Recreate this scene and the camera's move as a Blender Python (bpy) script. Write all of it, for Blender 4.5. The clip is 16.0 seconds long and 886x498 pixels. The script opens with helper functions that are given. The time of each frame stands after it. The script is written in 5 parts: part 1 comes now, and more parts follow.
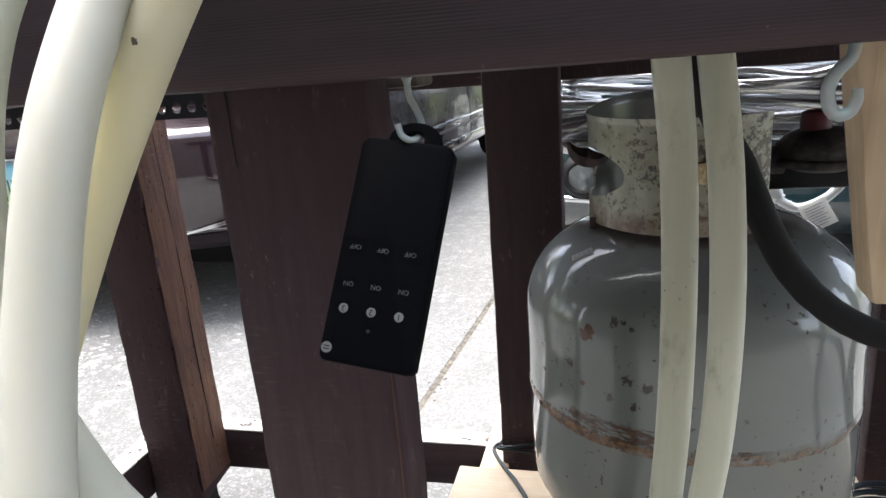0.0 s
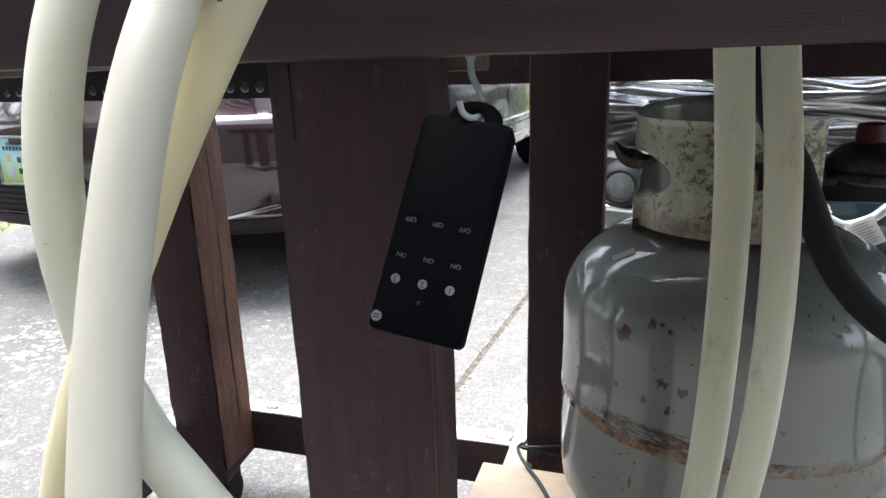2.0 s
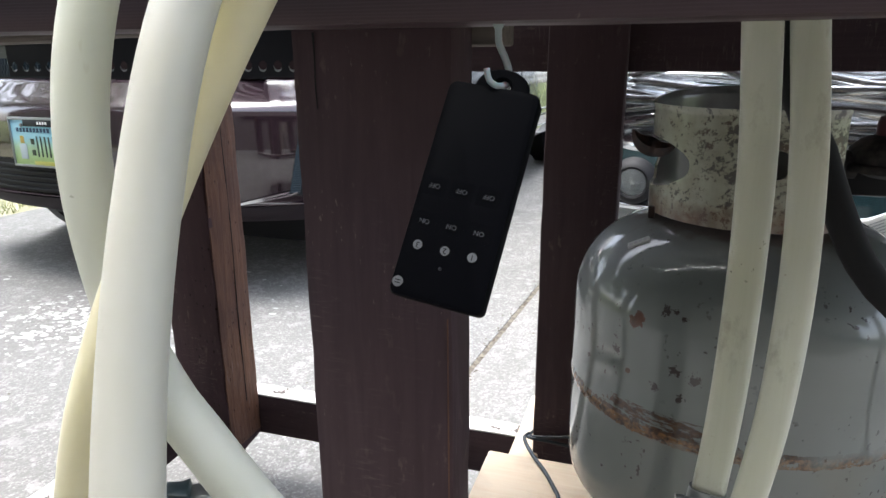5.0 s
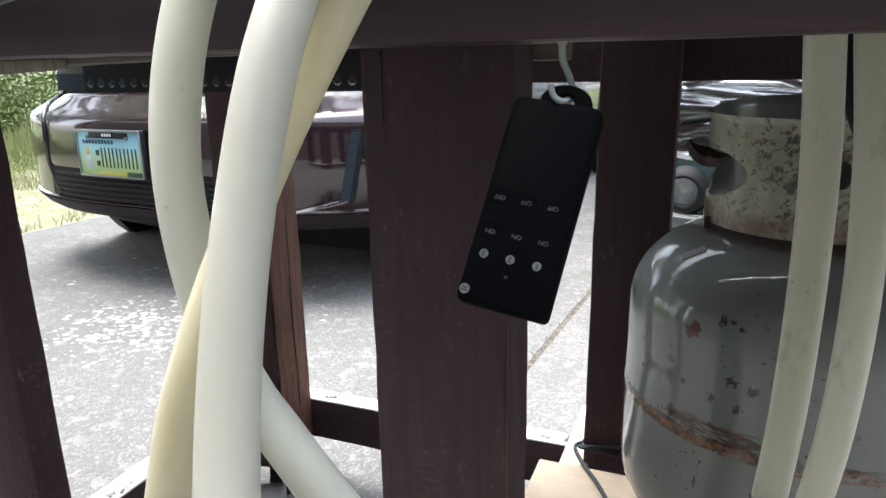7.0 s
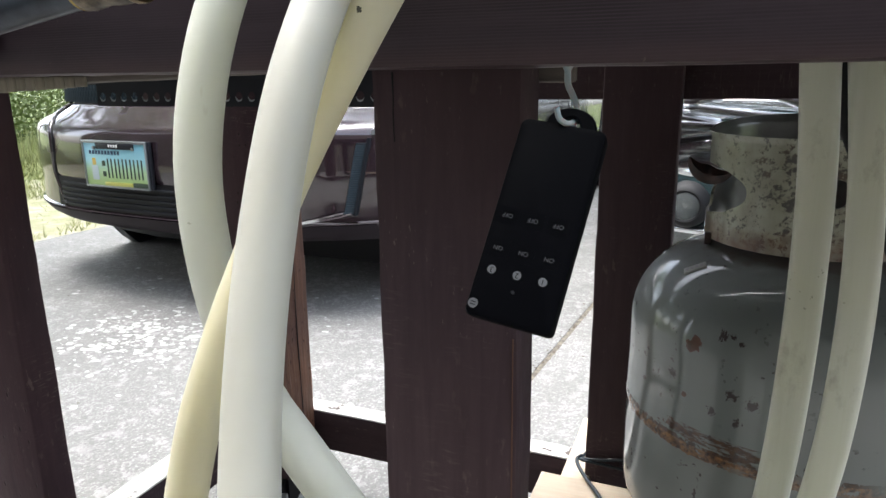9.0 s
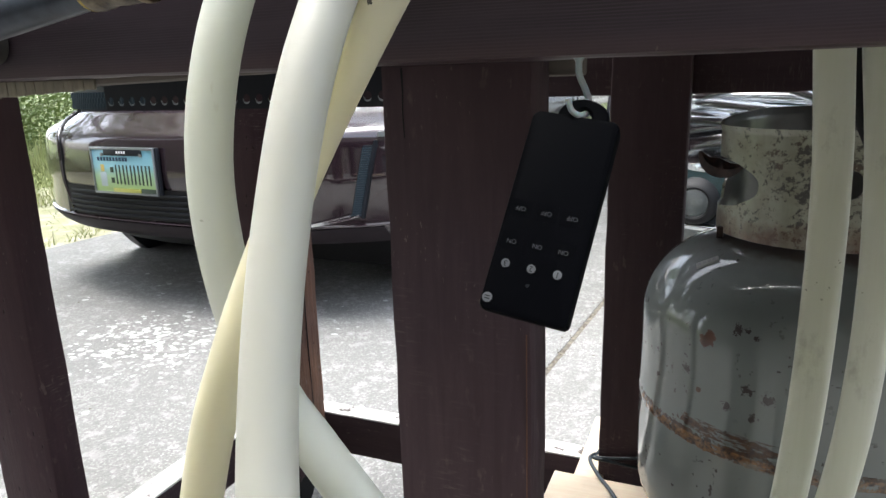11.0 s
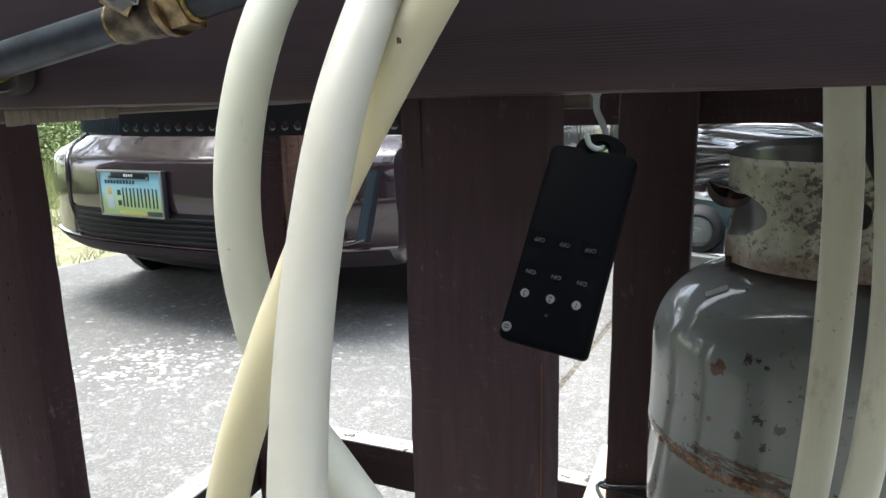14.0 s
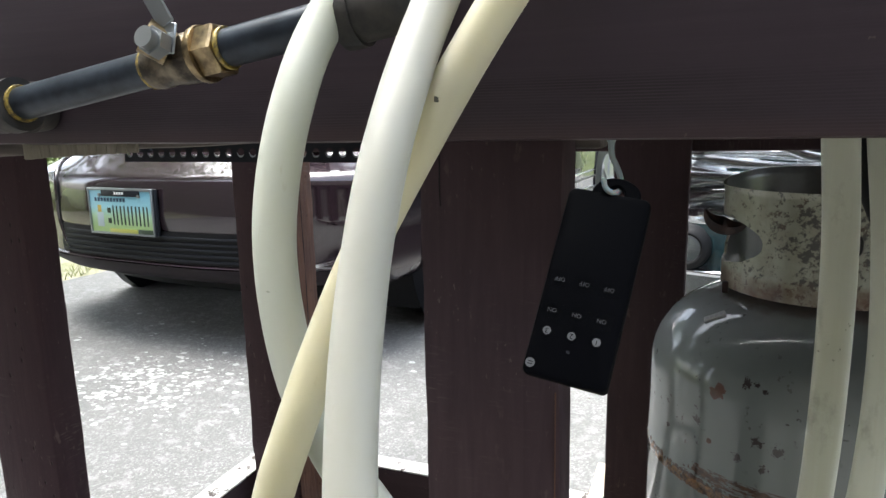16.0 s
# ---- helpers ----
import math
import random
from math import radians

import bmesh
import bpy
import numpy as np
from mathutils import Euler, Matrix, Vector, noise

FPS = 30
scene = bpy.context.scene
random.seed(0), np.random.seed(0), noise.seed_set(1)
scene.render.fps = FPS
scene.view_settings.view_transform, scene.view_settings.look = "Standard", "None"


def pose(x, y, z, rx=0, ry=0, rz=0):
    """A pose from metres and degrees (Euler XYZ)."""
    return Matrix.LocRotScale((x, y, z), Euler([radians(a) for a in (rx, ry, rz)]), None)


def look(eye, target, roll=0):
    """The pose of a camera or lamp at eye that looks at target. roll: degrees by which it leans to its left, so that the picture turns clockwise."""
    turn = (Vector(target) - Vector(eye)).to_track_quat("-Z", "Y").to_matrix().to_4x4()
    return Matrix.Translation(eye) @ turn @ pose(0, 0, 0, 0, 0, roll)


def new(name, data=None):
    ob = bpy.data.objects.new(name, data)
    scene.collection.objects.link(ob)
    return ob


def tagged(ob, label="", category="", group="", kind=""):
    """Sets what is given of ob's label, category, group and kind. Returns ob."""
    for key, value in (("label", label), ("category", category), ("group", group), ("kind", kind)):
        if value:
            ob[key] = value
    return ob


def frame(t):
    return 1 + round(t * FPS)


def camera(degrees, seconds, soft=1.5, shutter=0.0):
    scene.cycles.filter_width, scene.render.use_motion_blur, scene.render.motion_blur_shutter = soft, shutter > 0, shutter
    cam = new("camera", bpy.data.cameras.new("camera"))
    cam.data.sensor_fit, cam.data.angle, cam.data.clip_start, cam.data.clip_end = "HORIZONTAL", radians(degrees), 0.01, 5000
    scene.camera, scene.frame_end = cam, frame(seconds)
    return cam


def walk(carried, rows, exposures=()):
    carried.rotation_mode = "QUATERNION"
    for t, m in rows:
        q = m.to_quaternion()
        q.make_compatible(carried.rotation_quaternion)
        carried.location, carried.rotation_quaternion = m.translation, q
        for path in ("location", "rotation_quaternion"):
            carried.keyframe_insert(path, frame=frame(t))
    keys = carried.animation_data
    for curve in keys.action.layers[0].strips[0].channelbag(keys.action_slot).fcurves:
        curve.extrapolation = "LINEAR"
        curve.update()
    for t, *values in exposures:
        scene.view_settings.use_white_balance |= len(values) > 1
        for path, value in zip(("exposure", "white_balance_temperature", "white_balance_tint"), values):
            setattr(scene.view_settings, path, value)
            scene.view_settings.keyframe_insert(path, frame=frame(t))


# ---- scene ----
# Handheld walk along the front of a wooden counter frame: x, y, z in metres, then pitch, roll, yaw in degrees.
cam = camera(66.59, 16.0)
PATH = [
    (0.0, 0.0012, 0.0002, 0.7871, -16.170, 4.561, 13.544),
    (0.5, -0.0043, -0.0020, 0.7803, -16.582, 2.715, 14.695),
    (1.0, -0.0087, -0.0061, 0.7727, -16.920, 2.201, 15.819),
    (1.5, -0.0089, -0.0140, 0.7755, -16.411, 1.303, 16.873),
    (2.0, -0.0079, -0.0083, 0.7773, -15.694, 1.755, 16.879),
    (2.5, -0.0108, -0.0111, 0.7746, -15.546, 1.266, 16.917),
    (3.0, -0.0054, -0.0173, 0.7730, -15.715, 1.521, 17.614),
    (3.5, -0.0099, -0.0112, 0.7660, -16.157, 0.198, 17.082),
    (6.0, -0.0170, -0.0176, 0.7652, -15.712, 0.981, 19.573),
    (6.5, -0.0200, -0.0250, 0.7695, -15.778, 1.093, 21.147),
    (7.0, -0.0186, -0.0268, 0.7688, -15.203, 1.090, 21.599),
    (7.5, -0.0178, -0.0339, 0.7717, -14.584, 0.916, 21.881),
    (8.0, -0.0177, -0.0412, 0.7749, -14.479, 0.544, 22.041),
    (10.5, -0.0199, -0.0336, 0.7703, -13.743, 1.411, 21.712),
    (11.0, -0.0209, -0.0384, 0.7698, -14.003, 1.688, 22.205),
    (11.5, -0.0186, -0.0407, 0.7722, -13.420, 1.593, 21.670),
    (12.0, -0.0174, -0.0399, 0.7722, -12.701, 1.744, 22.105),
    (12.5, -0.0193, -0.0411, 0.7725, -12.413, 1.466, 22.072),
    (13.0, -0.0205, -0.0457, 0.7728, -12.080, 0.978, 21.927),
    (13.5, -0.0256, -0.0482, 0.7755, -11.757, 1.064, 21.871),
    (14.0, -0.0269, -0.0465, 0.7740, -11.961, 1.276, 22.437),
    (14.5, -0.0276, -0.0454, 0.7908, -10.840, 1.308, 21.701),
    (15.0, -0.0304, -0.0570, 0.7932, -10.816, -0.034, 21.612),
    (15.5, -0.0427, -0.0593, 0.7916, -10.233, 0.732, 21.156),
    (16.0, -0.0398, -0.0658, 0.7902, -10.846, 1.155, 21.193),
]
EXPOSURES = [(0.0, 3.05, 6500, 10), (1.0, 2.99, 6480, 10), (3.5, 2.96, 6440, 9), (6.0, 2.87, 6440, 9), (11.0, 2.86, 6480, 7), (16.0, 2.83, 6440, 6)]
walk(cam, [(t, pose(x, y, z, 90 + pitch, roll, yaw)) for t, x, y, z, pitch, roll, yaw in PATH], EXPOSURES)

# ---- light: bright overcast sky; the added wall behind the walk shades the front ----
SUN_EL, SUN_AZ = 71.0, -88.0
world = bpy.data.worlds.new("sky")
scene.world = world
world.use_nodes = True
wn, wl = world.node_tree.nodes, world.node_tree.links
sky = wn.new("ShaderNodeTexSky")
sky.sky_type, sky.sun_disc = "NISHITA", False
sky.sun_elevation, sky.sun_rotation = radians(SUN_EL), radians(SUN_AZ)
sky.dust_density, sky.air_density = 3.0, 0.7
wn["Background"].inputs["Strength"].default_value = 0.138
grey = wn.new("ShaderNodeHueSaturation")
grey.inputs["Saturation"].default_value = 0.5
wl.new(sky.outputs[0], grey.inputs["Color"])
wl.new(grey.outputs[0], wn["Background"].inputs[0])
sun = new("sun", bpy.data.lights.new("sun", "SUN"))
sun.data.energy, sun.data.angle, sun.data.color = 0.75, radians(50), (0.97, 0.99, 1.0)
sd = Vector((math.sin(radians(SUN_AZ)) * math.cos(radians(SUN_EL)), math.cos(radians(SUN_AZ)) * math.cos(radians(SUN_EL)), math.sin(radians(SUN_EL))))
sun.matrix_world = look(sd * 20, (0, 0, 0))


# ---- materials ----
class Mat:
    """A small builder round one Principled material."""

    def __init__(self, name, color=(0.5, 0.5, 0.5), rough=0.5, metal=0.0, **extra):
        self.m = bpy.data.materials.new(name)
        self.m.use_nodes = True
        self.n, self.l = self.m.node_tree.nodes, self.m.node_tree.links
        self.b = self.n["Principled BSDF"]
        self.b.inputs["Base Color"].default_value = (*color, 1)
        self.b.inputs["Roughness"].default_value = rough
        self.b.inputs["Metallic"].default_value = metal
        for k, v in extra.items():
            self.b.inputs[k.replace("_", " ")].default_value = v
        self.tc = self.n.new("ShaderNodeTexCoord")
        self.last = None

    def coords(self, scale=(1, 1, 1), rot=(0, 0, 0)):
        mp = self.n.new("ShaderNodeMapping")
        mp.inputs["Scale"].default_value = scale
        mp.inputs["Rotation"].default_value = [radians(a) for a in rot]
        self.l.new(self.tc.outputs["Object"], mp.inputs[0])
        return mp.outputs[0]

    def noise(self, scale, detail=4.0, vec=None, rough=0.55, dist=0.0):
        t = self.n.new("ShaderNodeTexNoise")
        t.inputs["Scale"].default_value, t.inputs["Detail"].default_value = scale, detail
        t.inputs["Roughness"].default_value, t.inputs["Distortion"].default_value = rough, dist
        self.l.new(vec if vec else self.tc.outputs["Object"], t.inputs["Vector"])
        return t.outputs[0]

    def voronoi(self, scale, vec=None, feature="F1", out="Distance", rand=1.0):
        t = self.n.new("ShaderNodeTexVoronoi")
        t.feature = feature
        t.inputs["Scale"].default_value = scale
        t.inputs["Randomness"].default_value = rand
        self.l.new(vec if vec else self.tc.outputs["Object"], t.inputs["Vector"])
        return t.outputs[out]

    def ramp(self, fac, stops):
        r = self.n.new("ShaderNodeValToRGB")
        e = r.color_ramp.elements
        while len(e) < len(stops):
            e.new(0.5)
        for el, (pos, c) in zip(e, stops):
            el.position = pos
            el.color = (*c, 1) if isinstance(c, tuple) else (c, c, c, 1)
        self.l.new(fac, r.inputs[0])
        return r.outputs[0]

    def math(self, op, a, b=None):
        t = self.n.new("ShaderNodeMath")
        t.operation = op
        for i, v in enumerate((a, b)):
            if v is None:
                continue
            if isinstance(v, (int, float)):
                t.inputs[i].default_value = v
            else:
                self.l.new(v, t.inputs[i])
        return t.outputs[0]

    def mix(self, fac, a, b, mode="MIX"):
        t = self.n.new("ShaderNodeMix")
        t.data_type, t.blend_type = "RGBA", mode
        for i, v in ((0, fac), (6, a), (7, b)):
            if isinstance(v, (int, float)):
                t.inputs[i].default_value = v if i == 0 else (v, v, v, 1)
            elif isinstance(v, tuple):
                t.inputs[i].default_value = (*v, 1)
            else:
                self.l.new(v, t.inputs[i])
        return t.outputs[2]

    def near(self, place, radius, wobble=None, amount=2.2):
        """1 inside a blotch round a place in object space, 0 outside."""
        d = self.n.new("ShaderNodeVectorMath")
        d.operation = "DISTANCE"
        self.l.new(self.tc.outputs["Object"], d.inputs[0])
        d.inputs[1].default_value = place
        v = d.outputs["Value"]
        if wobble is not None:
            v = self.math("ADD", v, self.math("MULTIPLY", self.math("SUBTRACT", wobble, 0.5), radius * amount))
        return self.math("LESS_THAN", v, radius)

    def height(self, axis="Z"):
        s = self.n.new("ShaderNodeSeparateXYZ")
        self.l.new(self.tc.outputs["Object"], s.inputs[0])
        return s.outputs[axis]

    def rand(self):
        return self.n.new("ShaderNodeObjectInfo").outputs["Random"]

    def color(self, c):
        self.l.new(c, self.b.inputs["Base Color"])
        return self

    def rough(self, c):
        self.l.new(c, self.b.inputs["Roughness"])
        return self

    def bump(self, h, strength=0.3, dist=0.002):
        t = self.n.new("ShaderNodeBump")
        t.inputs["Strength"].default_value, t.inputs["Distance"].default_value = strength, dist
        self.l.new(h, t.inputs["Height"])
        if self.last:
            self.l.new(self.last, t.inputs["Normal"])
        self.last = t.outputs[0]
        self.l.new(self.last, self.b.inputs["Normal"])
        return self


def stained_wood(name, along, across="y", dark=(0.041, 0.0272, 0.0318), light=(0.077, 0.0525, 0.059), incised=False, groove=0.5):
    """Wood with a dark stain. along: the axis of the grain."""
    m = Mat(name, rough=0.6, Specular_IOR_Level=0.12)
    k = [1.0 if a == along else 14.0 for a in "xyz"]
    v = m.coords(tuple(k))
    grain = m.noise(9, 6, v, 0.6, 0.6)
    fine = m.noise(60, 3, v)
    blot = m.noise(7, 3)
    c = m.mix(m.math("MULTIPLY", m.ramp(grain, [(0.3, 0.0), (0.72, 1.0)]), 0.6), dark, light)
    c = m.mix(m.math("MULTIPLY", m.ramp(blot, [(0.45, 0.0), (0.75, 1.0)]), 0.5), c, (0.054, 0.036, 0.040))
    scuff = m.ramp(m.noise(55, 5, m.coords(tuple(1.0 if a == along else 2.6 for a in "xyz"))), [(0.61, 0.0), (0.69, 1.0)])
    patch = m.ramp(m.noise(5, 2), [(0.5, 0.0), (0.62, 1.0)])
    c = m.mix(m.math("MULTIPLY", m.math("MULTIPLY", scuff, patch), 0.6), c, (0.15, 0.115, 0.105))
    # fine pale saw marks across the grain, in worn patches
    saw = m.ramp(m.noise(1.0, 4, m.coords(tuple(420.0 if a == along else 60.0 for a in "xyz")), 0.65), [(0.55, 0.0), (0.68, 1.0)])
    worn = m.ramp(m.noise(8, 4, m.coords(tuple(0.5 if a == along else 1.0 for a in "xyz")), 0.6), [(0.5, 0.0), (0.66, 1.0)])
    c = m.mix(m.math("MULTIPLY", m.math("MULTIPLY", saw, worn), 0.6), c, (0.15, 0.125, 0.115))
    # short nicks where the stain has chipped
    nick = m.ramp(m.noise(1.0, 3, m.coords(tuple(150.0 if a == along else 480.0 for a in "xyz")), 0.6), [(0.66, 0.0), (0.72, 1.0)])
    rub = m.ramp(m.noise(13, 3, None, 0.6), [(0.48, 0.0), (0.62, 1.0)])
    c = m.mix(m.math("MULTIPLY", m.math("MULTIPLY", nick, rub), 0.55), c, (0.2, 0.165, 0.15))
    soot = m.ramp(m.noise(11, 5, m.coords(tuple(0.6 if a == along else 1.4 for a in "xyz")), 0.65), [(0.5, 0.0), (0.7, 1.0)])
    c = m.mix(m.math("MULTIPLY", soot, 0.4), c, (0.024, 0.016, 0.0195))
    warm = m.ramp(m.noise(4, 3), [(0.42, 0.0), (0.62, 1.0)])
    c = m.mix(m.math("MULTIPLY", warm, 0.32), c, (0.066, 0.039, 0.037))
    if incised:
        iv = m.coords(tuple(0.0 if a == across else (52.0 if a == along else 95.0) for a in "xyz"))
        slit = m.ramp(m.voronoi(1.0, iv, rand=0.55), [(0.09, 1.0), (0.17, 0.0)])
        c = m.mix(m.math("MULTIPLY", slit, 0.7), c, (0.008, 0.004, 0.003))
        m.bump(m.math("SUBTRACT", 1.0, slit), 0.6, 0.002)
    m.color(c).bump(grain, groove * 0.6, 0.002).bump(fine, 0.2, 0.0008)
    m.rough(m.ramp(blot, [(0.3, 0.5), (0.7, 0.7)]))
    return m.m


WOOD_X = stained_wood("stained_wood_across", "x", groove=0.8)
WOOD_Y = stained_wood("stained_wood_deep", "y")
WOOD_Z = stained_wood("stained_wood_upright", "z", groove=0.35)
WOOD_INC = stained_wood("incised_wood_upright", "z", "y", (0.043, 0.0248, 0.0298), (0.072, 0.042, 0.0475), incised=True)


def grooved_apron():
    """Rough-sawn stained timber with long ridges in its lower half."""
    m = Mat("grooved_stained_wood", rough=0.5, Specular_IOR_Level=0.3)
    v = m.coords((1.0, 12.0, 30.0))
    g = m.noise(5.5, 5, v, 0.6, 0.4)
    sway = m.math("MULTIPLY", m.noise(1.0, 4, m.coords((5.0, 6.0, 60.0)), 0.6), 14.0)
    wave = m.math("SINE", m.math("ADD", m.math("MULTIPLY", m.height(), 4200.0), sway))
    zone = m.math("SUBTRACT", m.height(), m.math("MULTIPLY", m.noise(2.2, 3), 0.02))
    zone = m.ramp(zone, [(0.797, 1.0), (0.803, 0.05)])
    line = m.math("MULTIPLY", zone, m.ramp(wave, [(0.0, 1.0), (0.75, 0.0)]))
    blot = m.noise(6, 3)
    c = m.mix(m.ramp(g, [(0.35, 0.0), (0.65, 1.0)]), (0.0285, 0.0192, 0.0245), (0.0355, 0.0242, 0.030))
    c = m.mix(m.math("MULTIPLY", m.ramp(blot, [(0.5, 0.0), (0.75, 1.0)]), 0.5), c, (0.042, 0.0315, 0.0405))
    faded = m.ramp(m.noise(1.0, 3, m.coords((14.0, 8.0, 60.0))), [(0.35, 0.1), (0.65, 0.6)])
    c = m.mix(m.math("MULTIPLY", line, faded), c, (0.009, 0.005, 0.006))
    low = m.ramp(m.math("ADD", m.height(), m.math("MULTIPLY", m.noise(14, 3), 0.008)), [(0.786, 1.0), (0.794, 0.0)])
    c = m.mix(m.math("MULTIPLY", low, 0.45), c, (0.06, 0.034, 0.034))
    fleck = m.ramp(m.noise(170, 2), [(0.76, 0.0), (0.79, 1.0)])
    c = m.mix(m.math("MULTIPLY", fleck, 0.4), c, (0.12, 0.09, 0.08))
    m.color(c).bump(g, 0.08, 0.003).bump(m.math("SUBTRACT", 1.0, line), 0.15, 0.0008)
    return m.m


APRON = grooved_apron()


def bare_wood(name, along, base, dark):
    m = Mat(name, rough=0.75)
    v = m.coords(tuple(1.0 if a == along else 12.0 for a in "xyz"))
    g = m.noise(14, 5, v, 0.6, 0.5)
    stain = m.noise(18, 4)
    c = m.mix(m.ramp(g, [(0.3, 0.0), (0.7, 1.0)]), dark, base)
    c = m.mix(m.math("MULTIPLY", m.ramp(stain, [(0.5, 0.0), (0.8, 1.0)]), 0.4), c, tuple(a * 0.5 for a in dark))
    m.color(c).bump(g, 0.4, 0.001)
    return m.m


PINE = bare_wood("planed_pine", "x", (0.84, 0.70, 0.53), (0.78, 0.61, 0.43))
PINE_Z = bare_wood("planed_pine_upright", "z", (0.6, 0.47, 0.32), (0.48, 0.35, 0.23))
GREYWOOD = bare_wood("weathered_wood", "x", (0.12, 0.1, 0.082), (0.05, 0.04, 0.033))
BLOCK = bare_wood("weathered_end_grain", "z", (0.27, 0.245, 0.185), (0.17, 0.15, 0.112))
REDWOOD = stained_wood("worn_reddish_wood", "z", "x", (0.075, 0.037, 0.024), (0.23, 0.12, 0.075), incised=True, groove=1.6)


def vinyl(name, base, yellow, streaks=0.06, speckled=0.64, smudged=0.0, spots=()):
    m = Mat(name, rough=0.52, Subsurface_Weight=1.0, Subsurface_Scale=0.045, Subsurface_Radius=(1.0, 1.0, 0.9))
    v = m.coords((1, 1, 0.25))
    stain = m.noise(9, 3, v)
    speck = m.ramp(m.noise(130, 3), [(0.72, 0.0), (0.76, 1.0)])
    zone = m.ramp(m.noise(11, 2), [(0.55, 0.0), (0.68, 1.0)])
    c = m.mix(m.ramp(stain, [(0.35, 0.0), (0.75, 1.0)]), base, yellow)
    c = m.mix(m.math("MULTIPLY", m.math("MULTIPLY", speck, zone), 0.6), c, (0.16, 0.12, 0.06))
    streak = m.noise(1.0, 3, m.coords((260, 90, 5)), 0.6)
    c = m.mix(m.math("MULTIPLY", m.ramp(streak, [(0.45, 0.0), (0.7, 1.0)]), streaks), c, (0.3, 0.3, 0.22))
    mark = m.ramp(m.noise(42, 4, m.coords((1, 1, 0.3)), 0.7), [(0.665, 0.0), (0.74, 1.0)])
    c = m.mix(m.math("MULTIPLY", mark, 0.5), c, (0.2, 0.18, 0.12))
    if smudged:
        smudge = m.ramp(m.noise(34, 6, m.coords((1, 1, 0.55)), 0.7), [(0.56, 0.0), (0.72, 1.0)])
        c = m.mix(m.math("MULTIPLY", smudge, smudged), c, (0.15, 0.155, 0.115))
    dot = m.ramp(m.noise(290, 2), [(0.7, 0.0), (0.73, 1.0)])
    dot = m.math("MULTIPLY", dot, m.ramp(m.noise(14, 2), [(speckled, 0.0), (speckled + 0.05, 1.0)]))
    c = m.mix(m.math("MULTIPLY", dot, 0.75), c, (0.05, 0.045, 0.03))
    for place, r in spots:
        c = m.mix(m.near(place, r, m.noise(400, 3), 1.6), c, (0.03, 0.028, 0.018))
    m.color(c).bump(m.noise(70, 3), 0.06, 0.001)
    return m.m


VINYL = vinyl("ivory_vinyl", (0.365, 0.378, 0.335), (0.355, 0.365, 0.3))
VINYL_OLD = vinyl("yellowed_vinyl", (0.385, 0.362, 0.265), (0.365, 0.33, 0.205), 0.06, 0.64, 0.0, (((-0.1416, 0.1900, 0.7977), 0.0017), ((-0.1440, 0.1890, 0.7950), 0.0009)))
VINYL_PALE = vinyl("pale_vinyl", (0.304, 0.302, 0.272), (0.297, 0.293, 0.253))
VINYL_DULL = vinyl("dull_ivory_vinyl", (0.39, 0.398, 0.328), (0.365, 0.364, 0.272), 0.2, 0.55, 0.6)


CHIPS = [
    ((0.000, 0.517, 0.570), 0.0035), ((0.008, 0.514, 0.571), 0.0022), ((0.014, 0.509, 0.567), 0.0018), ((-0.076, 0.604, 0.561), 0.0020),
    ((-0.070, 0.582, 0.522), 0.0016), ((-0.077, 0.600, 0.519), 0.0016), ((-0.062, 0.568, 0.502), 0.0020), ((-0.037, 0.537, 0.524), 0.0032),
    ((0.010, 0.506, 0.524), 0.0034), ((0.025, 0.501, 0.520), 0.0040), ((-0.004, 0.513, 0.505), 0.0030), ((0.015, 0.504, 0.501), 0.0030),
    ((-0.056, 0.559, 0.425), 0.0015), ((-0.043, 0.543, 0.405), 0.0015), ((0.006, 0.529, 0.589), 0.0015), ((-0.054, 0.556, 0.515), 0.0014)
]


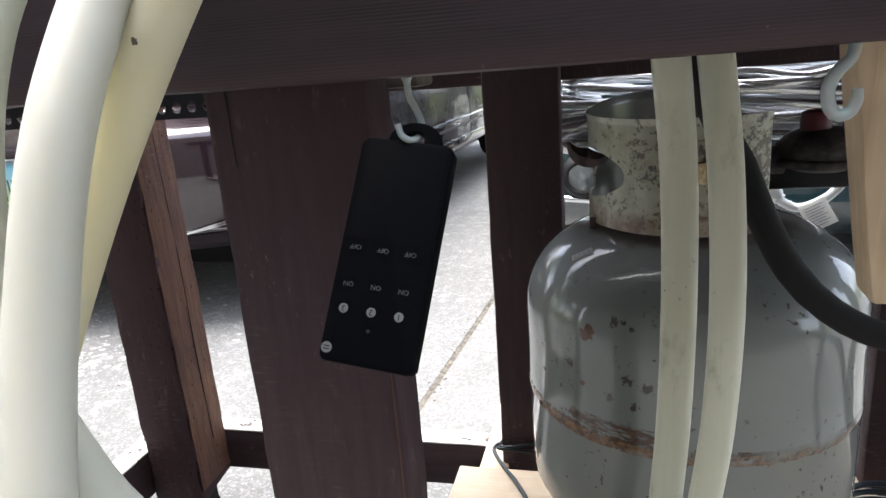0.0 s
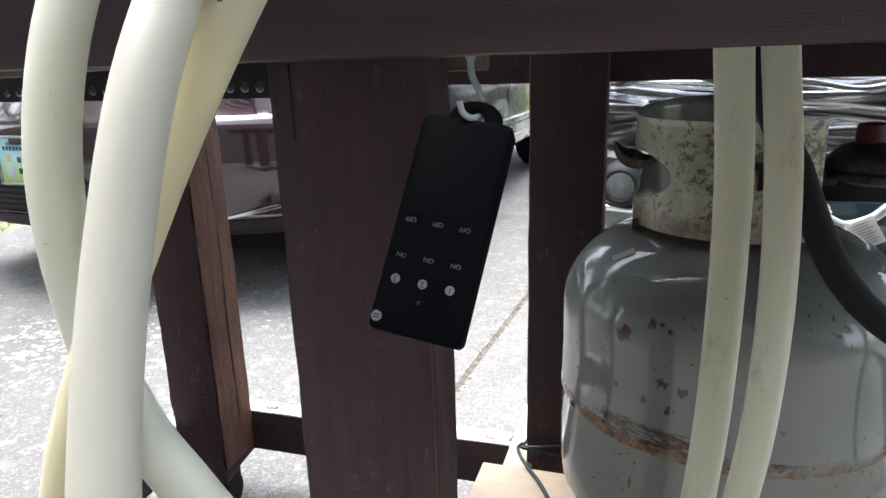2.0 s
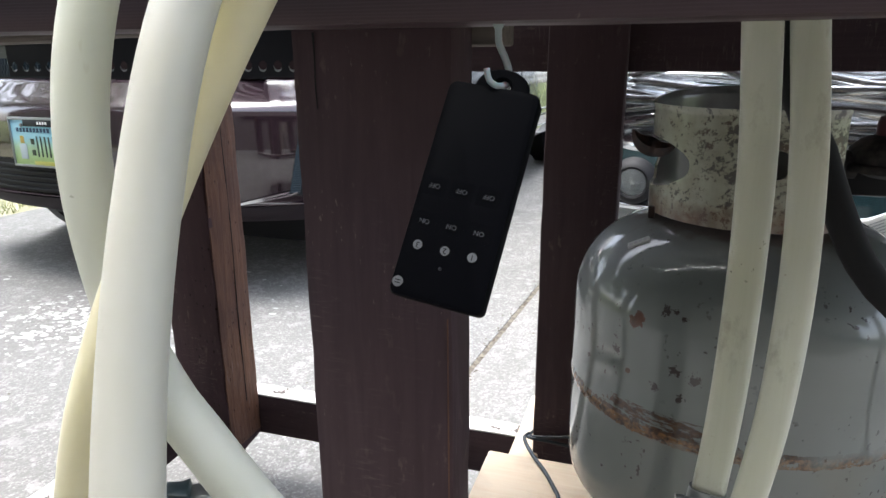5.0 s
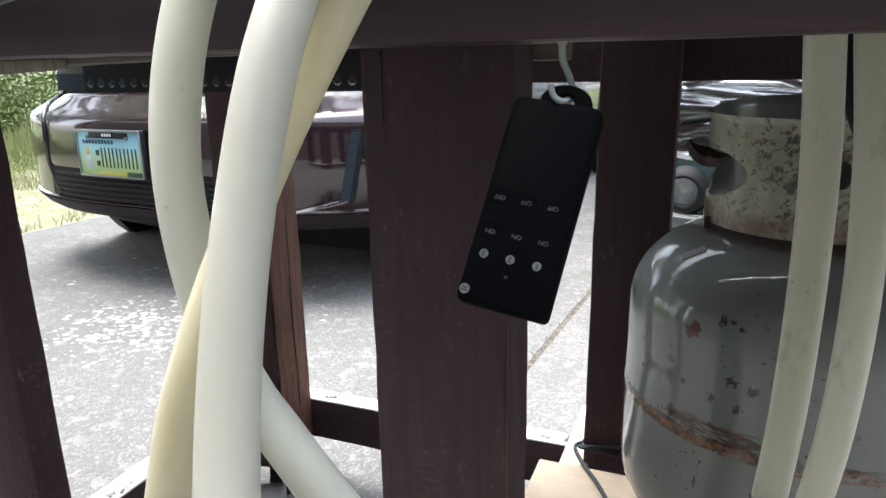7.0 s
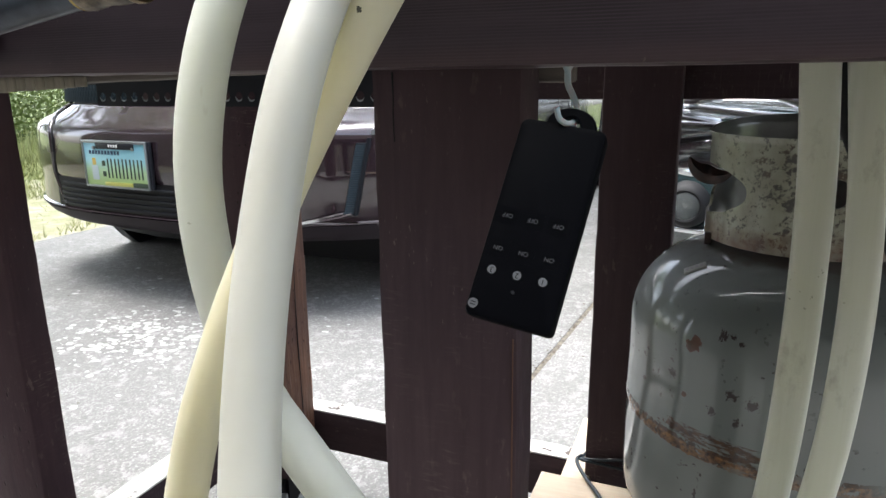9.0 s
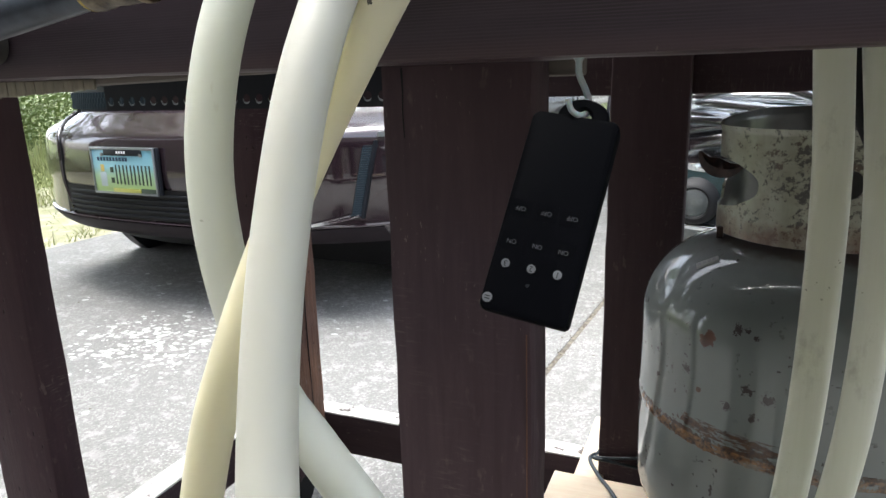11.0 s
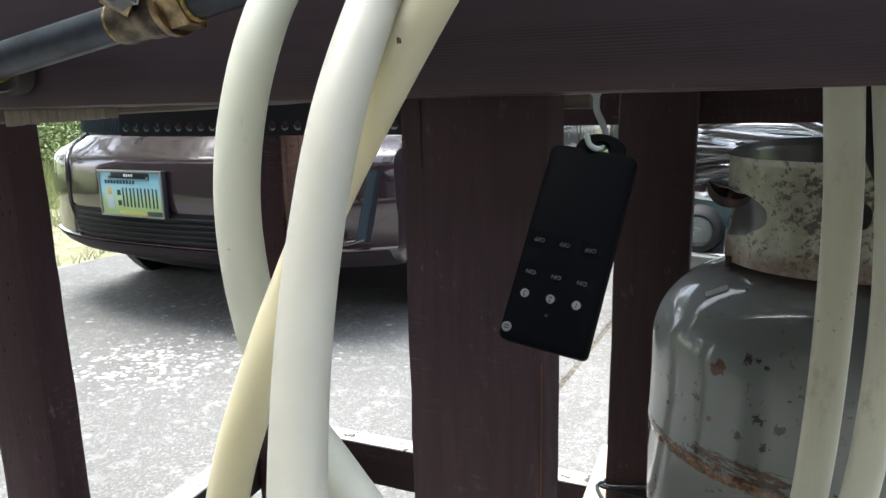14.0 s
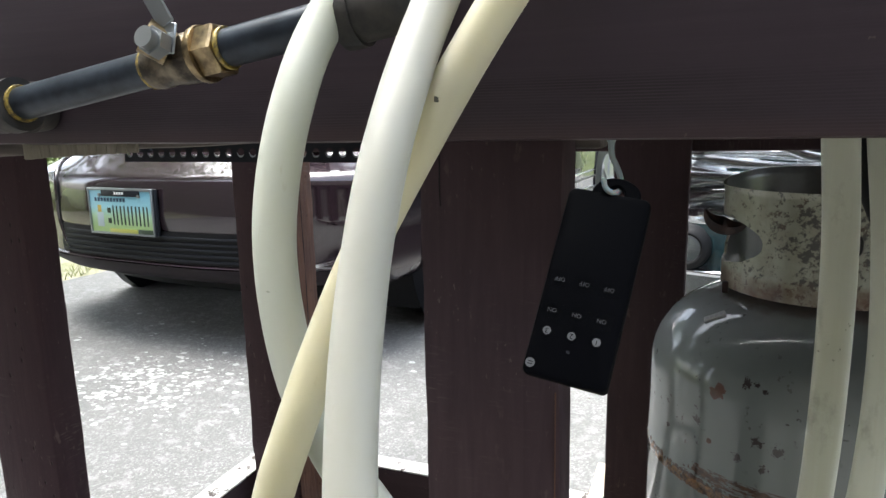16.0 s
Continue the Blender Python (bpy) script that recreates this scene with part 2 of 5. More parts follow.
def tank_paint():
    m = Mat("rusted_grey_paint", rough=0.5, Coat_Weight=0.9, Coat_Roughness=0.06, Coat_IOR=1.5)
    n1, n2 = m.noise(150, 5), m.noise(70, 5)
    z = m.height()
    c = m.mix(m.ramp(m.noise(5, 3), [(0.3, 0.0), (0.7, 1.0)]), (0.140, 0.161, 0.152), (0.178, 0.199, 0.189))
    # long scraped band of rust below the weld seam
    band = m.math("LESS_THAN", m.math("ABSOLUTE", m.math("SUBTRACT", z, 0.4705)), 0.0125)
    scrape = m.ramp(m.noise(38, 7, m.coords((1, 1, 4.5)), 0.75), [(0.445, 0.0), (0.505, 1.0)])
    scrape = m.math("MULTIPLY", scrape, m.math("MAXIMUM", m.near((-0.018, 0.522, 0.4705), 0.03, n2), m.near((0.022, 0.503, 0.4705), 0.034, n2)))
    seam = m.math("LESS_THAN", m.math("ABSOLUTE", m.math("SUBTRACT", z, 0.4635)), m.math("ADD", 0.0025, m.math("MULTIPLY", n1, 0.0075)))
    seam_r = m.ramp(m.noise(150, 5, None, 0.7), [(0.38, 0.0), (0.45, 1.0)])
    chips = m.math("MULTIPLY", m.ramp(n1, [(0.62, 0.0), (0.65, 1.0)]), m.ramp(m.noise(16, 2), [(0.5, 0.0), (0.6, 1.0)]))
    rust = m.mix(m.ramp(m.noise(190, 4, None, 0.65), [(0.38, 0.0), (0.62, 1.0)]), (0.03, 0.015, 0.01), (0.25, 0.125, 0.045))
    seam_z = m.ramp(m.noise(11, 2), [(0.4, 0.1), (0.52, 1.0)])
    mask = m.math("MAXIMUM", m.math("MULTIPLY", band, scrape), m.math("MULTIPLY", m.math("MULTIPLY", seam, seam_r), seam_z))
    for place, r in (((-0.0229, 0.5244, 0.556), 0.0056), ((-0.0264, 0.5275, 0.51), 0.0025)):
        mask = m.math("MAXIMUM", mask, m.near(place, r, n1))
    n3 = m.noise(300, 4, None, 0.7)
    for place, r in CHIPS:
        chips = m.math("MAXIMUM", chips, m.near(place, r, n3, 6.0))
    c = m.mix(chips, c, (0.022, 0.013, 0.011))
    c = m.mix(mask, c, m.mix(m.math("MULTIPLY", m.math("GREATER_THAN", z, 0.467), 0.75), rust, (0.04, 0.019, 0.012)))
    c = m.mix(m.near((-0.0229, 0.5244, 0.556), 0.0068, n1), c, m.mix(n2, (0.03, 0.012, 0.009), (0.14, 0.05, 0.028)))
    # rust that has run from the foot of the collar
    run = m.ramp(m.math("ADD", z, m.math("MULTIPLY", m.math("SUBTRACT", n2, 0.5), 0.012)), [(0.6165, 0.0), (0.6215, 1.0)])
    c = m.mix(m.math("MULTIPLY", run, 0.7), c, m.mix(n1, (0.028, 0.016, 0.012), (0.1, 0.05, 0.026)))
    m.color(c)
    m.rough(m.mix(mask, m.ramp(m.noise(8, 3), [(0.3, 0.42), (0.7, 0.55)]), 0.85))
    m.bump(m.noise(14, 2), 0.05, 0.004).bump(mask, 0.35, 0.0006)
    return m.m


TANK = tank_paint()


def collar_paint():
    m = Mat("worn_white_collar_paint", rough=0.32, Coat_Weight=0.6, Coat_Roughness=0.12)
    n1, n2 = m.noise(75, 5), m.noise(26, 4, None, 0.6)
    c = m.mix(m.ramp(n2, [(0.35, 0.0), (0.7, 1.0)]), (0.365, 0.372, 0.29), (0.26, 0.26, 0.19))
    # upright gloss streaks of the collar, put into the colour
    sheen_streak = m.ramp(m.noise(1.0, 4, m.coords((110, 110, 9)), 0.6), [(0.45, 0.0), (0.7, 1.0)])
    c = m.mix(m.math("MULTIPLY", sheen_streak, 0.35), c, (0.19, 0.185, 0.14))
    # fine dark mottling, denser in patches
    lean = m.math("MULTIPLY", m.math("SUBTRACT", m.noise(42, 3), 0.5), 0.55)
    lean = m.math("ADD", lean, m.math("MULTIPLY", m.math("SUBTRACT", m.noise(15, 2), 0.5), 0.35))
    side = m.math("MULTIPLY", m.ramp(m.height("X"), [(0.005, 0.0), (0.04, 1.0)]), 0.1)
    fine = m.math("ADD", m.math("ADD", m.noise(190, 7, None, 0.72), lean), side)
    spots = m.ramp(fine, [(0.56, 0.0), (0.63, 1.0)])
    grime = m.ramp(m.math("ADD", m.noise(60, 5, None, 0.65), lean), [(0.45, 0.0), (0.75, 1.0)])
    c = m.mix(m.math("MULTIPLY", grime, 0.45), c, (0.16, 0.145, 0.105))
    c = m.mix(m.math("MULTIPLY", spots, 0.9), c, m.mix(m.ramp(m.noise(50, 2), [(0.5, 0.0), (0.6, 1.0)]), (0.034, 0.031, 0.028), (0.06, 0.035, 0.022)))
    low = m.ramp(m.math("ADD", m.height(), m.math("MULTIPLY", n1, 0.03)), [(0.654, 1.0), (0.664, 0.0)])
    rust = m.math("MULTIPLY", low, m.ramp(n2, [(0.3, 0.3), (0.6, 1.0)]))
    c = m.mix(rust, c, m.mix(n1, (0.04, 0.017, 0.01), (0.2, 0.09, 0.035)))
    m.color(c).bump(n1, 0.12, 0.0005)
    return m.m


COLLAR = collar_paint()
# Inner faces of the collar: darker and plainer than the outside.
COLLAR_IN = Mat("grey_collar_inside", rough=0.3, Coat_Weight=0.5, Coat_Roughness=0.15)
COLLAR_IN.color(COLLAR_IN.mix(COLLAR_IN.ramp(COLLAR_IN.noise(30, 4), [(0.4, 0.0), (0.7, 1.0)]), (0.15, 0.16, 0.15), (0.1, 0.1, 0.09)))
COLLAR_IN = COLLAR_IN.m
RUST = Mat("rusty_steel", rough=0.8)
RUST.color(RUST.mix(RUST.ramp(RUST.noise(80, 5), [(0.35, 0.0), (0.65, 1.0)]), (0.05, 0.03, 0.022), (0.17, 0.075, 0.035)))
RUST = RUST.m


LIP = Mat("dark_worn_steel", rough=0.35, metal=0.5)
LIP.color(LIP.mix(LIP.ramp(LIP.noise(120, 4), [(0.4, 0.0), (0.65, 1.0)]), (0.014, 0.011, 0.011), (0.045, 0.025, 0.02)))
LIP = LIP.m


def concrete():
    m = Mat("exposed_aggregate", rough=0.9)
    warp = m.noise(40, 3)
    cell = m.voronoi(200, None, "F1", "Color")
    edge = m.voronoi(200, None, "DISTANCE_TO_EDGE")
    tone = m.n.new("ShaderNodeRGBToBW")
    m.l.new(cell, tone.inputs[0])
    stone = m.ramp(tone.outputs[0], [(0.15, (0.164, 0.159, 0.153)), (0.45, (0.202, 0.197, 0.19)), (0.62, (0.227, 0.223, 0.215)), (0.8, (0.336, 0.33, 0.319))])
    c = m.mix(m.ramp(edge, [(0.02, 1.0), (0.12, 0.0)]), stone, (0.168, 0.166, 0.157))
    c = m.mix(m.math("MULTIPLY", m.ramp(m.noise(1.3, 5), [(0.4, 0.0), (0.7, 1.0)]), 0.5), c, (0.168, 0.166, 0.155))
    # worn clumps of pale cement film
    film = m.ramp(m.math("ADD", m.noise(26, 6, None, 0.7), m.math("MULTIPLY", m.math("SUBTRACT", warp, 0.5), 0.12)), [(0.56, 0.0), (0.6, 1.0)])
    c = m.mix(m.math("MULTIPLY", film, 0.5), c, (0.364, 0.358, 0.347))
    chip = m.ramp(m.noise(95, 3, None, 0.6), [(0.62, 0.0), (0.65, 1.0)])
    c = m.mix(m.math("MULTIPLY", chip, 0.55), c, (0.392, 0.386, 0.375))
    grit = m.ramp(m.noise(240, 3), [(0.62, 0.0), (0.67, 1.0)])
    c = m.mix(m.math("MULTIPLY", grit, 0.35), c, (0.0952, 0.0918, 0.0851))
    blot = m.ramp(m.noise(7, 5, None, 0.65), [(0.36, 0.0), (0.62, 1.0)])
    c = m.mix(m.math("MULTIPLY", blot, 0.3), c, (0.14, 0.137, 0.131))
    damp = m.ramp(m.noise(2.6, 4, None, 0.6, 0.8), [(0.55, 0.0), (0.66, 1.0)])
    c = m.mix(m.math("MULTIPLY", damp, 0.35), c, (0.123, 0.121, 0.112))
    m.color(c).bump(m.ramp(edge, [(0.0, 0.0), (0.2, 1.0)]), 0.3, 0.002).bump(m.noise(30, 3), 0.3, 0.005)
    return m.m


CONCRETE = concrete()
FLAKE = Mat("pale_flake", (0.45, 0.45, 0.43), 0.9).m
DEBRIS = Mat("dry_litter", (0.09, 0.07, 0.05), 0.95).m
EARTH = Mat("joint_earth", rough=0.95)
EARTH.color(EARTH.mix(EARTH.ramp(EARTH.noise(55, 4, None, 0.65), [(0.4, 0.0), (0.6, 1.0)]), (0.08, 0.07, 0.056), (0.17, 0.152, 0.12)))
EARTH.bump(EARTH.noise(120, 3), 0.6, 0.004)
EARTH = EARTH.m


def lawn():
    m = Mat("lawn", rough=0.95)
    c = m.mix(m.ramp(m.noise(2.2, 8, None, 0.75), [(0.4, 0.0), (0.6, 1.0)]), (0.07, 0.11, 0.022), (0.2, 0.22, 0.075))
    c = m.mix(m.math("MULTIPLY", m.ramp(m.noise(22, 4), [(0.4, 0.0), (0.65, 1.0)]), 0.6), c, (0.05, 0.075, 0.02))
    m.color(c).bump(m.noise(60, 4), 0.8, 0.02)
    return m.m


LAWN = lawn()


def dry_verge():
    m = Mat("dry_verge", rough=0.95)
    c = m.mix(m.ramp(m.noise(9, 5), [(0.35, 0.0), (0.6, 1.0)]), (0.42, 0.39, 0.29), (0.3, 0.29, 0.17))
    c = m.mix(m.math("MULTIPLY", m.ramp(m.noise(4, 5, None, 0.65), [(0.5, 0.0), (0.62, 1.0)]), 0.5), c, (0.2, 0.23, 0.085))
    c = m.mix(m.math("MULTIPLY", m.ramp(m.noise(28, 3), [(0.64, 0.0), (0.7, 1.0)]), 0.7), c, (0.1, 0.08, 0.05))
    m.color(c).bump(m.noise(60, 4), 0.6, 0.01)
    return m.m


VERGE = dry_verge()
GRASS = Mat("grass_blade", rough=0.7)
GRASS.color(GRASS.mix(GRASS.noise(2.5, 3), (0.2, 0.27, 0.065), (0.42, 0.4, 0.2)))
GRASS = GRASS.m
LEAF = Mat("leaf", rough=0.55)
LEAF.color(LEAF.mix(LEAF.noise(3, 4), (0.075, 0.12, 0.028), (0.19, 0.24, 0.075)))
LEAF = LEAF.m
BARK = Mat("bark", (0.11, 0.08, 0.055), 0.95)
BARK.bump(BARK.noise(20, 5, BARK.coords((1, 1, 0.2))), 0.8, 0.02)
BARK = BARK.m


def car_paint(name, base, dust, metal=0.1):
    m = Mat(name, rough=0.45, metal=metal, Coat_Weight=1.0, Coat_Roughness=0.07, Coat_IOR=1.85, Specular_IOR_Level=0.1)
    fl = m.noise(400, 2)
    c = m.mix(m.math("MULTIPLY", fl, 0.35), base, tuple(min(1, a * 2.2) for a in base))
    c = m.mix(m.math("MULTIPLY", m.ramp(m.noise(5, 5), [(0.45, 0.0), (0.75, 1.0)]), 0.25), c, dust)
    m.color(c)
    m.rough(m.ramp(m.noise(6, 4), [(0.3, 0.28), (0.7, 0.45)]))
    return m.m


PLUM = car_paint("plum_car_paint", (0.020, 0.0105, 0.0145), (0.03, 0.022, 0.023), 0.35)
PLUM_MATT = Mat("dull_plum_plastic", rough=0.6, Specular_IOR_Level=0.2)
PLUM_MATT.color(PLUM_MATT.mix(PLUM_MATT.noise(9, 4), (0.012, 0.0085, 0.0115), (0.024, 0.0175, 0.0215)))
PLUM_MATT = PLUM_MATT.m
PLUM_LIGHT = Mat("lighter_plum", (0.05, 0.035, 0.045), 0.35).m
TEAL = car_paint("dark_teal_car_paint", (0.008, 0.021, 0.024), (0.012, 0.018, 0.02), 0.3)
BLACK = Mat("black_plastic", (0.007, 0.007, 0.008), 0.5, Specular_IOR_Level=0.25)
BLACK.bump(BLACK.noise(220, 2), 0.1, 0.0005)
BLACK = BLACK.m
DUSTY = Mat("dusty_black_casting", rough=0.65, Specular_IOR_Level=0.3)
DUSTY.color(DUSTY.mix(DUSTY.ramp(DUSTY.noise(70, 5, None, 0.65), [(0.4, 0.0), (0.7, 1.0)]), (0.022, 0.021, 0.021), (0.085, 0.075, 0.066)))
DUSTY.bump(DUSTY.noise(160, 4), 0.3, 0.0006)
DUSTY = DUSTY.m
TRIM_BLACK = Mat("satin_black_trim", (0.009, 0.0105, 0.015), 0.5, Specular_IOR_Level=0.3).m
RUBBER = Mat("rubber", (0.009, 0.009, 0.01), 0.7, Specular_IOR_Level=0.2)
RUBBER.bump(RUBBER.noise(120, 2), 0.1, 0.001)
RUBBER = RUBBER.m
GRILLE = Mat("flat_black_grille", (0.006, 0.006, 0.007), 0.6, Specular_IOR_Level=0.25).m
VENT_RIB = Mat("blue_grey_rib", (0.026, 0.045, 0.06), 0.42).m
VENT_DARK = Mat("blue_black_vent", (0.009, 0.014, 0.02), 0.55).m
CHROME = Mat("chrome", (0.75, 0.77, 0.8), 0.12, 1.0).m
STEEL = Mat("zinc_steel", (0.27, 0.28, 0.28), 0.4, 0.85)
STEEL.bump(STEEL.noise(90, 4), 0.15, 0.0005)
STEEL = STEEL.m
LEVER = Mat("dull_zinc", (0.3, 0.32, 0.33), 0.36, 0.9)
LEVER.bump(LEVER.noise(120, 3), 0.15, 0.0004)
LEVER = LEVER.m
ALU = Mat("wheel_alloy", (0.45, 0.46, 0.47), 0.35, 0.9).m
GLASS = Mat("dark_car_glass", (0.01, 0.012, 0.013), 0.04, 0.0, Coat_Weight=1.0).m
LAMP_GLASS = Mat("lamp_glass", (0.5, 0.54, 0.54), 0.05, 0.0, Alpha=0.12).m
LENS = Mat("clear_lamp_lens", (0.95, 0.97, 0.97), 0.03, 0.0, Transmission_Weight=1.0).m
REFLECTOR = Mat("lamp_reflector", (0.27, 0.29, 0.27), 0.1, 0.95)
REFLECTOR.bump(REFLECTOR.noise(90, 2), 0.9, 0.006)
REFLECTOR = REFLECTOR.m


def brass():
    m = Mat("tarnished_brass", rough=0.33, metal=0.9)
    n = m.noise(110, 5)
    c = m.mix(m.ramp(n, [(0.38, 0.0), (0.66, 1.0)]), (0.13, 0.095, 0.058), (0.42, 0.32, 0.18))
    m.color(c).bump(n, 0.3, 0.0008)
    return m.m


BRASS = brass()
DULL_BRASS = Mat("dull_brass", rough=0.42, metal=0.85)
DULL_BRASS.color(DULL_BRASS.mix(DULL_BRASS.ramp(DULL_BRASS.noise(70, 5, None, 0.6), [(0.38, 0.0), (0.66, 1.0)]), (0.05, 0.042, 0.034), (0.23, 0.19, 0.135)))
DULL_BRASS.bump(DULL_BRASS.noise(130, 4), 0.35, 0.0008)
DULL_BRASS = DULL_BRASS.m
IRON = Mat("black_iron", rough=0.33, metal=0.35)
IRON.color(IRON.mix(IRON.ramp(IRON.noise(50, 5), [(0.4, 0.0), (0.7, 1.0)]), (0.011, 0.0155, 0.023), (0.034, 0.044, 0.058)))
IRON.bump(IRON.noise(130, 4), 0.25, 0.0006)
IRON = IRON.m
CAST = Mat("cast_iron_fitting", rough=0.6, metal=0.5)
CAST.color(CAST.mix(CAST.ramp(CAST.noise(40, 5), [(0.4, 0.0), (0.7, 1.0)]), (0.028, 0.028, 0.028), (0.085, 0.075, 0.066)))
CAST.bump(CAST.noise(110, 4), 0.4, 0.001)
CAST = CAST.m
TAPE = Mat("yellow_thread_tape", rough=0.5)
TAPE.color(TAPE.mix(TAPE.ramp(TAPE.noise(260, 4, None, 0.7), [(0.4, 0.0), (0.62, 1.0)]), (0.36, 0.26, 0.045), (0.08, 0.06, 0.03)))
TAPE.bump(TAPE.noise(400, 3), 0.5, 0.0005)
TAPE = TAPE.m
HOOK = Mat("milky_plastic", (0.25, 0.285, 0.285), 0.4, Subsurface_Weight=0.3, Subsurface_Scale=0.005).m
REMOTE = Mat("matt_black_remote", (0.0022, 0.0024, 0.0034), 0.5, Specular_IOR_Level=0.025)
REMOTE.bump(REMOTE.noise(500, 2), 0.06, 0.0002)
REMOTE = REMOTE.m
KEY = Mat("remote_key", (0.0032, 0.0035, 0.0047), 0.6, Specular_IOR_Level=0.08).m
PRINT = Mat("grey_print", (0.045, 0.048, 0.055), 0.6).m
DOT = Mat("pale_print", (0.11, 0.115, 0.122), 0.5).m
CABLE = Mat("dark_teal_cable", (0.012, 0.022, 0.03), 0.28).m
WHITE_PLASTIC = Mat("white_plastic", (0.82, 0.83, 0.84), 0.4).m
PAPER = Mat("paper_tag", (0.82, 0.82, 0.79), 0.8).m
FAINT_INK = Mat("faint_ink", (0.35, 0.35, 0.36), 0.7).m
RED = Mat("dark_red_plastic", (0.075, 0.005, 0.012), 0.5).m
FOIL = Mat("silver_sheath", (0.62, 0.64, 0.66), 0.2, 0.85)
FOIL.bump(FOIL.noise(30, 3), 0.2, 0.003)
FOIL = FOIL.m
STICKER = Mat("silver_sticker", (0.4, 0.41, 0.39), 0.5).m
PLATE = Mat("printed_plate", rough=0.35)
fade = PLATE.math("ADD", PLATE.height(), PLATE.math("MULTIPLY", PLATE.noise(18, 2), 0.03))
PLATE.color(PLATE.ramp(PLATE.math("DIVIDE", PLATE.math("SUBTRACT", fade, 0.430), 0.16), [(0.18, (0.36, 0.52, 0.2)), (0.45, (0.4, 0.58, 0.36)), (0.62, (0.3, 0.56, 0.62)), (0.95, (0.2, 0.45, 0.56))]))
PLATE = PLATE.m
NAVY = Mat("navy_ink", (0.03, 0.06, 0.11), 0.6).m
PLATE_YELLOW = Mat("plate_yellow", (0.42, 0.42, 0.1), 0.4).m
SIDING = Mat("added_wall_siding", rough=0.8)
SIDING.color(SIDING.mix(SIDING.noise(12, 4, SIDING.coords((0.2, 1, 1))), (0.13, 0.115, 0.1), (0.18, 0.16, 0.14)))
SIDING = SIDING.m


# ---- mesh helpers ----
def thing(name, label, category, place=(0, 0, 0), group="", kind=""):
    ob = new(name)
    ob.location = place
    ob.empty_display_size = 0.05
    return tagged(ob, label, category, group, kind)


def part(name, bm, material, parent=None, label="", smooth=True):
    me = bpy.data.meshes.new(name)
    bm.normal_update()
    bm.to_mesh(me)
    bm.free()
    me.materials.append(material)
    if smooth:
        for poly in me.polygons:
            poly.use_smooth = True
        me.set_sharp_from_angle(angle=radians(38))
    ob = new(name, me)
    if parent:
        ob.parent = parent
        if parent.type == "EMPTY":
            ob.matrix_parent_inverse = Matrix.Translation(-Vector(parent.location))
    if label:
        tagged(ob, label)
    return ob


def solid(name, bm, material, label, category, group="", kind="", smooth=True):
    return tagged(part(name, bm, material, None, label, smooth), label, category, group, kind)


def box(bm, x0, x1, y0, y1, z0, z1, bevel=0.0, segs=2, m=None):
    r = bmesh.ops.create_cube(bm, size=1.0, matrix=Matrix.LocRotScale(((x0 + x1) / 2, (y0 + y1) / 2, (z0 + z1) / 2), None, (x1 - x0, y1 - y0, z1 - z0)))
    vs = r["verts"]
    if bevel:
        es = list({e for v in vs for e in v.link_edges})
        b = bmesh.ops.bevel(bm, geom=es, offset=bevel, segments=segs, profile=0.5, affect="EDGES")
        vs = b["verts"]
    if m is not None:
        bmesh.ops.transform(bm, matrix=m, verts=list(vs))
    return bm


def timber(x0, x1, y0, y1, z0, z1, bevel=0.003, wear=0.0012, seed=0, step=0.03):
    """A board with eased edges that are worn uneven along its length."""
    bm = bmesh.new()
    box(bm, x0, x1, y0, y1, z0, z1)
    size = (x1 - x0, y1 - y0, z1 - z0)
    ax = size.index(max(size))
    cuts = max(2, min(60, int(size[ax] / step)))
    es = [e for e in bm.edges if abs((e.verts[0].co - e.verts[1].co)[ax]) > size[ax] * 0.9]
    bmesh.ops.subdivide_edges(bm, edges=es, cuts=cuts, use_grid_fill=True)
    es = [e for e in bm.edges if len(e.link_faces) == 2 and e.calc_face_angle(0) > 1.0]
    bmesh.ops.bevel(bm, geom=es, offset=bevel, segments=2, profile=0.5, affect="EDGES")
    for v in bm.verts:
        v.co += noise.noise_vector(v.co * 23 + Vector((seed, 0, 0))) * wear
    return bm


def lean(bm, x, low, high):
    """Moves the side of an upright board that lies near x by low at its foot and high at its head."""
    z0, z1 = min(v.co.z for v in bm.verts), max(v.co.z for v in bm.verts)
    for v in bm.verts:
        if abs(v.co.x - x) < 0.02:
            q = (v.co.z - z0) / (z1 - z0)
            v.co.x += low + (high - low) * q
    return bm


def curve_points(ctrl, step=0.012):
    """Points along a Catmull-Rom curve through the controls, evenly enough for a tube."""
    p = [Vector(c) for c in ctrl]
    p = [p[0] * 2 - p[1]] + p + [p[-1] * 2 - p[-2]]
    out = []
    for i in range(1, len(p) - 2):
        n = max(2, int((p[i + 1] - p[i]).length / step))
        for k in range(n):
            t = k / n
            out.append(0.5 * ((2 * p[i]) + (p[i + 1] - p[i - 1]) * t + (2 * p[i - 1] - 5 * p[i] + 4 * p[i + 1] - p[i + 2]) * t * t
                              + (3 * p[i] - p[i - 1] - 3 * p[i + 1] + p[i + 2]) * t ** 3))
    out.append(p[-2])
    return out


def tube(pts, radius, segs=14, bm=None, flat=1.0, caps=True, wobble=0.0):
    bm = bm or bmesh.new()
    up, rings = None, []
    for i, c in enumerate(pts):
        d = (pts[min(i + 1, len(pts) - 1)] - pts[max(i - 1, 0)]).normalized()
        if up is None:
            up = d.orthogonal().normalized()
        up = (up - d * up.dot(d)).normalized()
        side = d.cross(up)
        r = radius(i / (len(pts) - 1)) if callable(radius) else radius
        if wobble:
            r *= 1 + wobble * noise.noise(c * 40)
